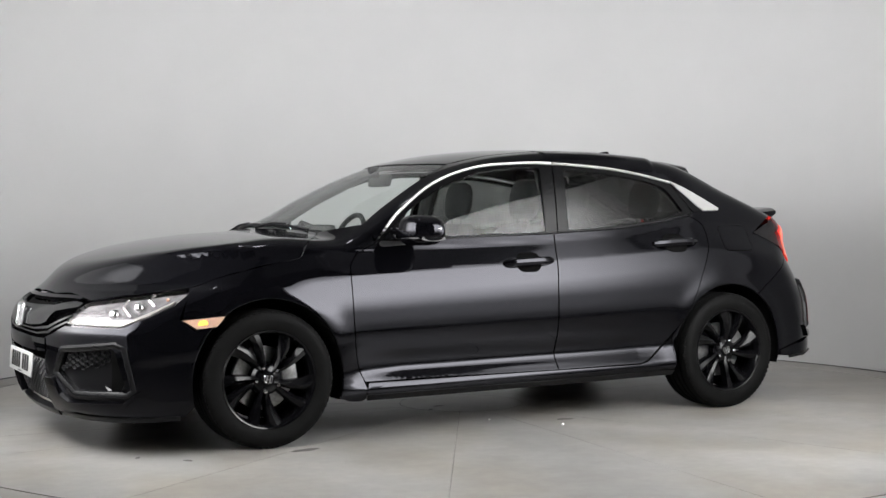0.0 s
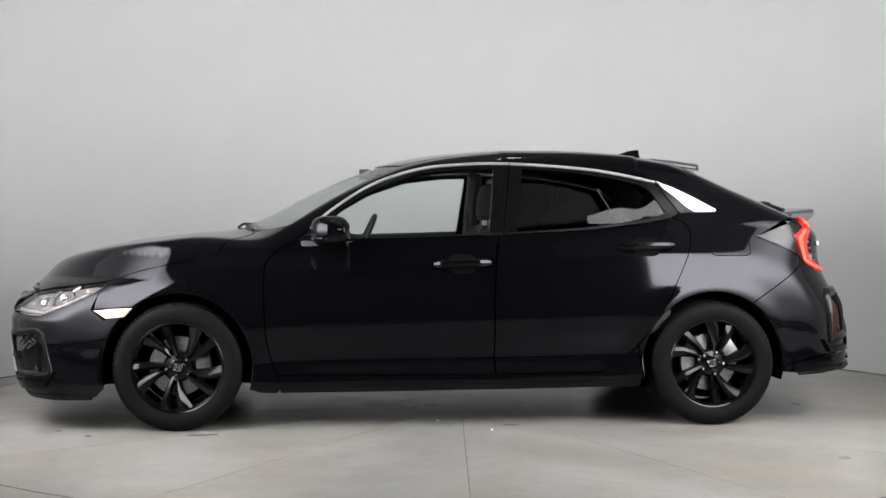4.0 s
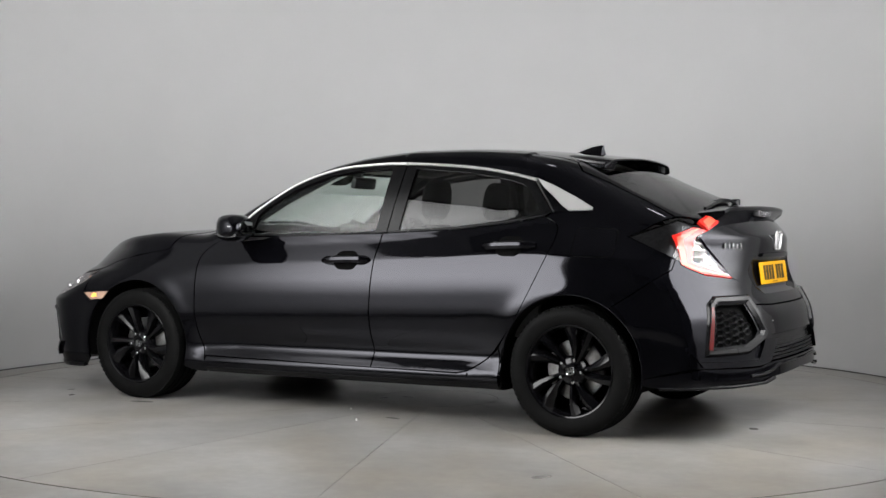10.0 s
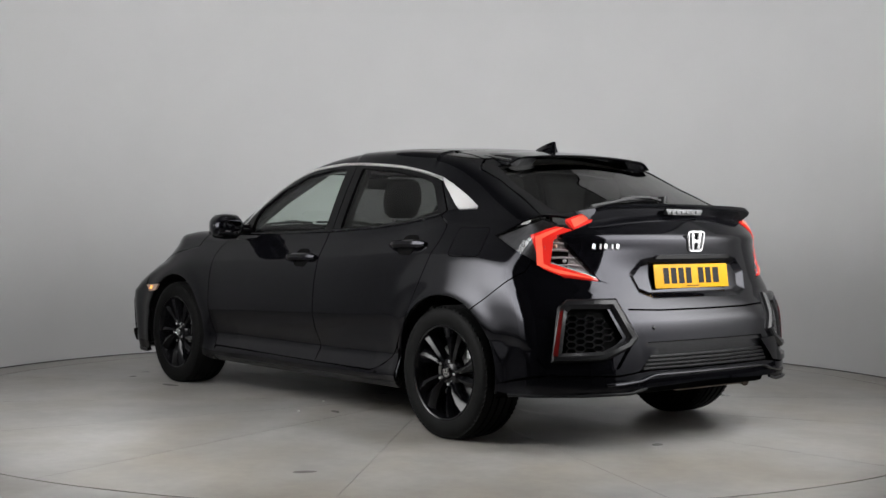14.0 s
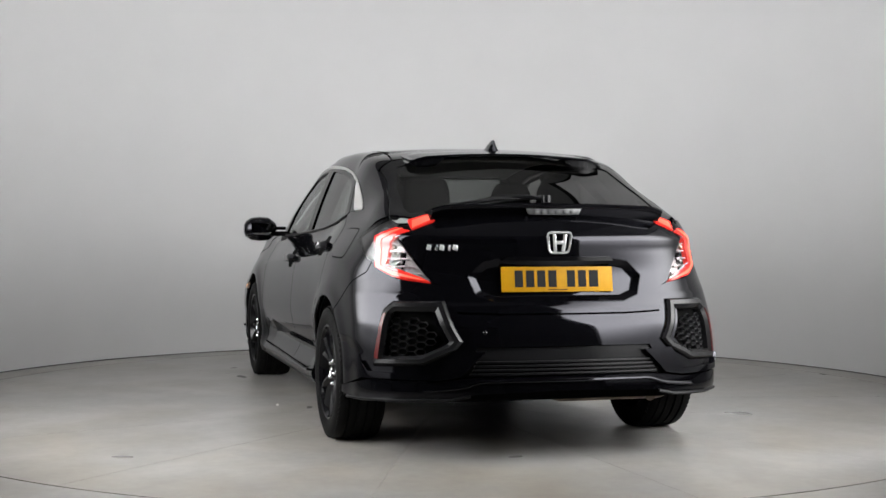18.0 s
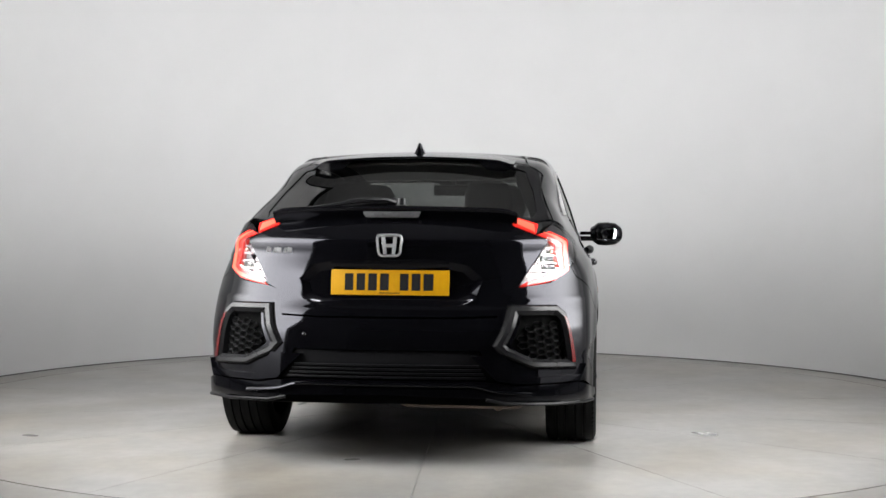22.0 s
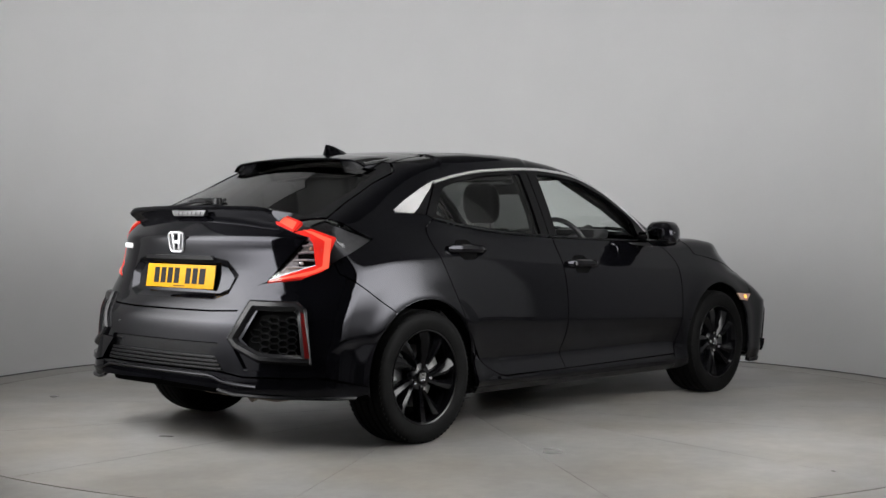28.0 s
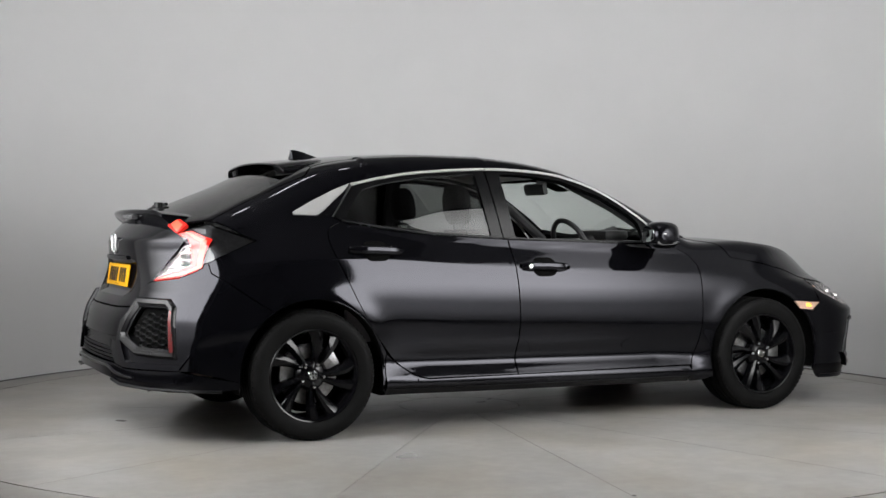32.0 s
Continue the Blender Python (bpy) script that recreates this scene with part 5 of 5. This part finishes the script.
def door_handle(x0, x1, z, door, fl):
    ys = -1 if fl else 1
    mid = (x0 + x1) / 2
    # flat black patch: the shade of the hollow behind the grip, as colour
    panel("handle_cup_shade", rounded(S((mid - 0.085, z - 0.008), (mid - 0.05, z - 0.052), (mid + 0.055, z - 0.052), (mid + 0.085, z), (mid + 0.055, z + 0.046), (mid - 0.05, z + 0.046)), 0.03), "side", CAVITY, door, lift=0.0015, thick=0.004, step=0.015, flip=fl)
    line = []
    for i in range(13):
        u = i / 12
        x = x0 + (x1 - x0) * u
        p = np.array(S((x, z + 0.004 * math.sin(math.pi * u) + 0.010 * u - 0.005))[0])
        line.append((p[0], (p[1] - 0.006 - 0.026 * min(1, 5 * u, 5 * (1 - u))) * ys, p[2]))
    bm = bmesh.new()
    rows = []
    for (x, y, zz), i in zip(line, range(13)):
        k = 0.55 if i in (0, 12) else 1.0
        rows.append([bm.verts.new((x, y + ys * dy, zz + dz * k)) for dy, dz in ((0.010, -0.021), (-0.006, -0.018), (-0.012, -0.003), (-0.008, 0.012), (0.004, 0.020), (0.012, 0.016))])
    for a, b in zip(rows, rows[1:]):
        for k in range(6):
            bm.faces.new((a[k], a[(k + 1) % 6], b[(k + 1) % 6], b[k]))
    bm.faces.new(rows[0])
    bm.faces.new(rows[-1])
    bmesh.ops.recalc_face_normals(bm, faces=bm.faces)
    h = part("door_handle", bm, PAINT, door, "gloss black pull handle")
    return h


for d, fl in zip(front_doors, SIDES):
    h = door_handle(-0.085, 0.205, 0.826, d, fl)
    if fl:
        p = np.array(S((0.165, 0.83))[0])
        part("lock", tube([(p[0], -p[1] + 0.02, p[2]), (p[0], -p[1] + 0.043, p[2])], 0.010, 12), CHROME, d)
for d, fl in zip(rear_doors, SIDES):
    door_handle(0.862, 1.152, 0.914, d, fl)

# aerial fin
bm = bmesh.new()
fin_rows = []
for z, x0, x1, w in ((1.385, 0.965, 1.185, 0.038), (1.405, 1.00, 1.182, 0.026), (1.425, 1.055, 1.176, 0.016), (1.442, 1.105, 1.174, 0.009), (1.450, 1.145, 1.172, 0.005)):
    fin_rows.append([bm.verts.new((x0 + (x1 - x0) * u, v * w, z)) for u, v in ((0, 0), (0.25, 0.62), (0.6, 1), (0.92, 0.9), (1, 0.3), (1, -0.3), (0.92, -0.9), (0.6, -1), (0.25, -0.62))])
for a, b in zip(fin_rows, fin_rows[1:]):
    for k in range(9):
        bm.faces.new((a[k], a[(k + 1) % 9], b[(k + 1) % 9], b[k]))
bm.faces.new(fin_rows[-1])
bmesh.ops.recalc_face_normals(bm, faces=bm.faces)
part("aerial_fin", bm, PAINT, car, "gloss black shark-fin aerial")

# windscreen wipers
for y0, y1, x0, x1 in ((0.52, -0.02, -1.00, -1.05), (-0.05, -0.50, -1.055, -1.00)):
    pts = [glass_pt(x0 + (x1 - x0) * k / 4, y0 + (y1 - y0) * k / 4, 0.005) for k in range(5)]
    w = part("wiper_blade", tube(pts, 0.008, 6), TRIM, car, "black windscreen wiper")
    part("wiper_arm", tube([tuple(np.array(pts[0]) + (-0.045, 0, -0.012)), tuple(np.array(pts[1]) + (-0.02, 0, 0.008)), tuple(np.array(pts[2]) + (0, 0, 0.008))], 0.007, 6), TRIM, w)


# ---- wheels ----
def wheel():
    """One wheel about the y axis, its face towards -y, its hub at the origin."""
    w = empty("wheel")
    w.parent = car
    w["label"] = "black alloy wheel with a low-profile tyre"
    R_T = TYRE_R
    prof = [(0.219, -0.100), (0.226, -0.109), (0.236, -0.113), (0.262, -0.119), (0.285, -0.118), (0.300, -0.112), (0.309, -0.103), (R_T - 0.003, -0.094)]
    groove = []
    for c in (-0.062, -0.022, 0.022, 0.062):
        groove += [(R_T, c - 0.0055), (R_T - 0.008, c - 0.004), (R_T - 0.008, c + 0.004), (R_T, c + 0.0055)]
    prof += groove + [(r, -t) for r, t in prof[::-1]]
    tyre = part("tyre", spun(prof, 96), RUBBER, w, "black low-profile tyre")
    # shoulder blocks of the tread
    bm = bmesh.new()
    for i in range(72):
        a = 2 * math.pi * i / 72
        for s in (-1, 1):
            m = Matrix.Rotation(-a, 4, "Y") @ Matrix.Translation((R_T - 0.0115, s * 0.090, 0)) @ Matrix.Rotation(radians(24 * s), 4, "X")
            box(bm, 0, 0, 0, 0.010, 0.034, 0.019, m)
    bmesh.ops.recalc_face_normals(bm, faces=bm.faces)
    tagged(part("tread_pattern", bm, RUBBER, w, smooth=False), kind="stuff")
    rim = part("rim", spun([(0.224, -0.104), (0.229, -0.108), (0.224, -0.112), (0.217, -0.109), (0.213, -0.098), (0.207, -0.085), (0.200, -0.04), (0.196, 0.02), (0.200, 0.08), (0.215, 0.10), (0.22, 0.10)], 80), ALLOY, w, "gloss black alloy rim")
    for i in range(5):
        for arm in (-1, 1):
            bm = bmesh.new()
            rows = []
            for u, r in ((0, 0.030), (0.2, 0.062), (0.45, 0.105), (0.75, 0.160), (0.92, 0.195), (1.0, 0.214)):
                ang = arm * (10.0 + 4.5 * u ** 1.1) + 9.0 * u * u
                half = 0.0140 + 0.027 * u ** 1.8 if arm > 0 else 0.0125 + 0.017 * u ** 1.8
                face = -0.070 - 0.028 * math.sin(min(1, u * 1.15) * math.pi / 2)
                c = Vector((r * math.cos(radians(ang)), 0, r * math.sin(radians(ang))))
                t = Vector((-math.sin(radians(ang)), 0, math.cos(radians(ang))))
                row = []
                for side, dep in ((-1.0, 0.046), (-0.96, 0.016), (-0.70, 0.004), (-0.15 * arm, -0.003), (0.45, 0.006), (0.92, 0.018), (1.0, 0.046)):
                    q = c + t * half * side
                    row.append(bm.verts.new((q.x, face + dep, q.z)))
                rows.append(row)
            for a, b in zip(rows, rows[1:]):
                for k in range(6):
                    bm.faces.new((a[k], a[k + 1], b[k + 1], b[k]))
                bm.faces.new((a[6], a[0], b[0], b[6]))
            bmesh.ops.recalc_face_normals(bm, faces=bm.faces)
            bmesh.ops.transform(bm, matrix=Matrix.Rotation(radians(72 * i + 18), 4, "Y"), verts=bm.verts)
            part("spoke", bm, ALLOY, w)
    part("hub", spun([(0.001, -0.082), (0.034, -0.082), (0.040, -0.078), (0.062, -0.074), (0.074, -0.062), (0.078, -0.03)], 40), ALLOY, w)
    cap = part("centre_cap", spun([(0.001, -0.0905), (0.027, -0.0900), (0.030, -0.086), (0.031, -0.080)], 32), GLOSS, w)
    bm = tube([(y, -0.0915, z) for y, z in rounded([(-0.016, -0.016), (0.016, -0.016), (0.020, 0.016), (-0.020, 0.016)], 0.007, 4)], 0.0022, 6, True)
    for s in (-1, 1):
        box(bm, s * 0.008, -0.0915, 0, 0.005, 0.003, 0.026)
    box(bm, 0, -0.0915, 0, 0.012, 0.003, 0.005)
    part("cap_badge", bm, CHROME, w)
    for i in range(5):
        a = radians(72 * i + 54)
        m = Matrix.Translation((0.057 * math.cos(a), 0, 0.057 * math.sin(a)))
        bm = spun([(0.001, -0.093), (0.0065, -0.0925), (0.0092, -0.088), (0.0098, -0.074)], 8)
        bmesh.ops.transform(bm, matrix=m, verts=bm.verts)
        part("wheel_nut", bm, CHROME, w)
    part("brake_disc", spun([(0.06, -0.012), (0.072, -0.02), (0.145, -0.02), (0.147, -0.016), (0.147, 0.006), (0.07, 0.006)], 64), STEEL, w, "steel brake disc")
    bm = bmesh.new()
    box(bm, 0.115, -0.012, 0.04, 0.075, 0.07, 0.13, Matrix.Rotation(radians(-20), 4, "Y"), bevel=0.012)
    part("brake_caliper", bm, STEEL, w)
    part("back_plate", spun([(0.001, 0.03), (0.19, 0.03), (0.19, 0.05)], 32), CAVITY, w)
    return w


first = wheel()
HUB_Z = TYRE_R - 0.003
first.matrix_basis = pose(-AXLE, -TRACK, HUB_Z, 0, 12, 0)
for x, s, spin in ((AXLE, -1, -14), (-AXLE, 1, 20), (AXLE, 1, -8)):
    copy_thing(first, pose(x, s * TRACK, HUB_Z, 0, 0, 0 if s < 0 else 180) @ pose(0, 0, 0, 0, spin, 0))

# wheel-arch liners and floor pan
for x in (-AXLE, AXLE):
    for s in (-1, 1):
        bm = bmesh.new()
        rows = []
        for i in range(25):
            a = radians(-14 + 208 * i / 24)
            rows.append([bm.verts.new((x + r * math.cos(a), s * y, TYRE_R + r * math.sin(a))) for r, y in ((0.372, 0.872), (0.362, 0.84), (0.365, 0.62), (0.05, 0.60))])
        for a, b in zip(rows, rows[1:]):
            for k in range(3):
                bm.faces.new((a[k], a[k + 1], b[k + 1], b[k]))
        part("arch_liner", bm, CAVITY, car)
        both_lip = arc(x, TYRE_R, ARCH_R, -10, 190, 40)
        part("arch_lip", tube([tuple(np.array(q) * (1, -s, 1) + (0, s * -0.006, 0)) for q in S(*both_lip)], 0.005, 6), PAINT, car)
bm = bmesh.new()
box(bm, 0, 0, 0.235, 1.95, 1.56, 0.10, bevel=0.02)
part("floor_pan", bm, CAVITY, car)
bm = bmesh.new()
box(bm, -1.55, 0, 0.26, 1.15, 1.1, 0.13, bevel=0.02)
part("engine_tray", bm, CAVITY, car)
bm = bmesh.new()
box(bm, 1.55, 0, 0.30, 1.1, 1.12, 0.10, bevel=0.03)
part("boot_floor", bm, CAVITY, car)
bm = bmesh.new()
box(bm, 1.88, 0.30, 0.275, 0.26, 0.56, 0.10, bevel=0.04)
part("exhaust_silencer", bm, RUST, car, "dull brown steel exhaust silencer")
part("tail_pipe", tube([(1.90, 0.45, 0.27), (2.0, 0.47, 0.265), (2.06, 0.47, 0.25)], 0.024, 14), RUST, car)

# ---- cabin ----
bm = bmesh.new()
prof = smooth_line([(-1.02, 0.90), (-0.85, 0.955), (-0.62, 0.965), (-0.50, 0.93), (-0.46, 0.85), (-0.48, 0.70)], 4) + [(-0.9, 0.62)]
rows = [[bm.verts.new((x, y, z - 0.02 * abs(y))) for x, z in prof] for y in (-0.72, -0.36, 0, 0.36, 0.72)]
for a, b in zip(rows, rows[1:]):
    for k in range(len(prof) - 1):
        bm.faces.new((a[k], a[k + 1], b[k + 1], b[k]))
bmesh.ops.recalc_face_normals(bm, faces=bm.faces)
part("dashboard", bm, CABIN, car, "dark grey dashboard")
bm = bmesh.new()
box(bm, -0.60, 0.37, 0.985, 0.16, 0.30, 0.06, bevel=0.025)
part("instrument_hood", bm, CABIN, car)
steer = empty("steering_wheel")
steer.parent = car
steer["label"] = "black steering wheel"
steer.matrix_basis = pose(-0.40, 0.37, 0.90, 0, 24, 0)
part("steering_rim", tube([(0, 0.185 * math.cos(2 * math.pi * k / 40), 0.185 * math.sin(2 * math.pi * k / 40)) for k in range(40)], 0.015, 8, True), CABIN, steer)
bm = bmesh.new()
box(bm, -0.02, 0, -0.01, 0.05, 0.15, 0.11, bevel=0.02)
box(bm, -0.01, 0, 0.0, 0.02, 0.35, 0.035, bevel=0.008)
box(bm, -0.01, 0, -0.09, 0.02, 0.045, 0.17, bevel=0.008)
part("steering_boss", bm, CABIN, steer)
part("steering_column", tube([(-0.02, 0, 0), (-0.3, 0, -0.02)], 0.04, 10), CABIN, steer)


def seat(x, y, rear=False):
    s = empty("rear_seat" if rear else "front_seat")
    s.parent = car
    s["label"] = "charcoal cloth seat with a head restraint"
    s.matrix_basis = pose(x, y, 0)
    wide = 0.58 if rear else 0.50
    bm = bmesh.new()
    box(bm, 0, 0, 0.46, 0.52, wide, 0.18, Matrix.Rotation(radians(-6), 4, "Y"), bevel=0.05)
    part("cushion", bm, CLOTH, s)
    bm = bmesh.new()
    rows = []
    for z, w, t in ((0.45, 0.48, 0.09), (0.60, 0.52, 0.085), (0.80, 0.50, 0.075), (0.95, 0.42, 0.065), (1.015, 0.30, 0.04)):
        cx = 0.22 + (z - 0.45) * 0.36
        w = w * wide / 0.5
        rows.append([bm.verts.new((cx + t * dx, w / 2 * dy, z)) for dx, dy in ((-0.6, -0.55), (-1.15, -0.85), (-0.6, -1), (0.7, -0.92), (1, -0.5), (1, 0.5), (0.7, 0.92), (-0.6, 1), (-1.15, 0.85), (-0.6, 0.55))])
    for a, b in zip(rows, rows[1:]):
        for k in range(10):
            bm.faces.new((a[k], a[(k + 1) % 10], b[(k + 1) % 10], b[k]))
    bm.faces.new(rows[-1])
    bmesh.ops.recalc_face_normals(bm, faces=bm.faces)
    part("backrest", bm, CLOTH, s)
    top = 0.43 if not rear else 0.44
    bm = bmesh.new()
    rows = []
    for z, w, t in ((1.045, 0.15, 0.03), (1.07, 0.21, 0.05), (1.13, 0.245, 0.058), (1.20, 0.235, 0.055), (1.245, 0.19, 0.042), (1.262, 0.12, 0.02)):
        cx = top + (z - 1.05) * 0.12
        rows.append([bm.verts.new((cx + t * math.cos(2 * math.pi * k / 16), w / 2 * math.copysign(abs(math.sin(2 * math.pi * k / 16)) ** 0.7, math.sin(2 * math.pi * k / 16)), z)) for k in range(16)])
    for a, b in zip(rows, rows[1:]):
        for k in range(16):
            bm.faces.new((a[k], a[(k + 1) % 16], b[(k + 1) % 16], b[k]))
    bm.faces.new(rows[0])
    bm.faces.new(rows[-1])
    bmesh.ops.recalc_face_normals(bm, faces=bm.faces)
    part("head_restraint", bm, CLOTH, s)
    for dy in (-0.055, 0.055):
        part("restraint_post", tube([(top, dy, 0.98), (top, dy, 1.07)], 0.006, 8), STEEL, s)
    return s


for y in (-0.37, 0.37):
    seat(-0.10, y)
    seat(0.72, y * 0.95, True)
bm = bmesh.new()
box(bm, -0.36, 0, 1.255, 0.035, 0.24, 0.07, Matrix.Rotation(radians(14), 4, "Y"), bevel=0.018)
box(bm, -0.40, 0, 1.30, 0.06, 0.03, 0.06, bevel=0.008)
part("rear_view_mirror", bm, CABIN, car, "black interior mirror")
lining_half = T((-0.30, 0.0), (-0.27, -0.28), (-0.18, -0.515), (0.4, -0.52), (1.1, -0.51), (1.22, -0.50), (1.24, 0.0))
panel("headlining", sym(lining_half), "top", HEADLINING, car, lift=-0.035, thick=0.01, step=0.06)
for fl in SIDES:
    ys = 1 if fl else -1
    part("a_pillar_trim", tube([(-0.80, ys * 0.69, 0.95), (-0.5, ys * 0.60, 1.15), (-0.20, ys * 0.515, 1.31)], 0.030, 8), CABIN, car)
    part("b_pillar_trim", tube([(0.28, ys * 0.755, 0.90), (0.29, ys * 0.70, 1.1), (0.30, ys * 0.60, 1.32)], 0.045, 8), CABIN, car)
    part("c_pillar_trim", tube([(1.42, ys * 0.68, 1.0), (1.30, ys * 0.62, 1.15), (1.12, ys * 0.55, 1.29)], 0.075, 10), CABIN, car)
    bm = bmesh.new()
    box(bm, 0.2, ys * 0.775, 0.70, 1.9, 0.04, 0.48, bevel=0.015)
    part("door_lining", bm, CABIN, car)
    part("seat_belt", tube([(0.26, ys * 0.66, 1.20), (0.27, ys * 0.70, 0.95), (0.22, ys * 0.70, 0.6)], 0.012, 6), CLOTH, car)
bm = bmesh.new()
box(bm, 1.42, 0, 0.985, 0.55, 1.22, 0.03, Matrix.Rotation(radians(-4), 4, "Y"), bevel=0.01)
part("parcel_shelf", bm, CABIN, car)


def motions():
    """The table turns steadily and carries the car round with it."""
    for turned_thing in [turntable] + CHIPS:
        walk(turned_thing, [(t, pose(0, 0, 0, 0, 0, turn)) for t, turn, *_ in ROWS])
    walk(car, [(t, pose(0, 0, 0, 0, 0, turn) @ pose(CAR_X, CAR_Y, 0)) for t, turn, *_ in ROWS])


motions()
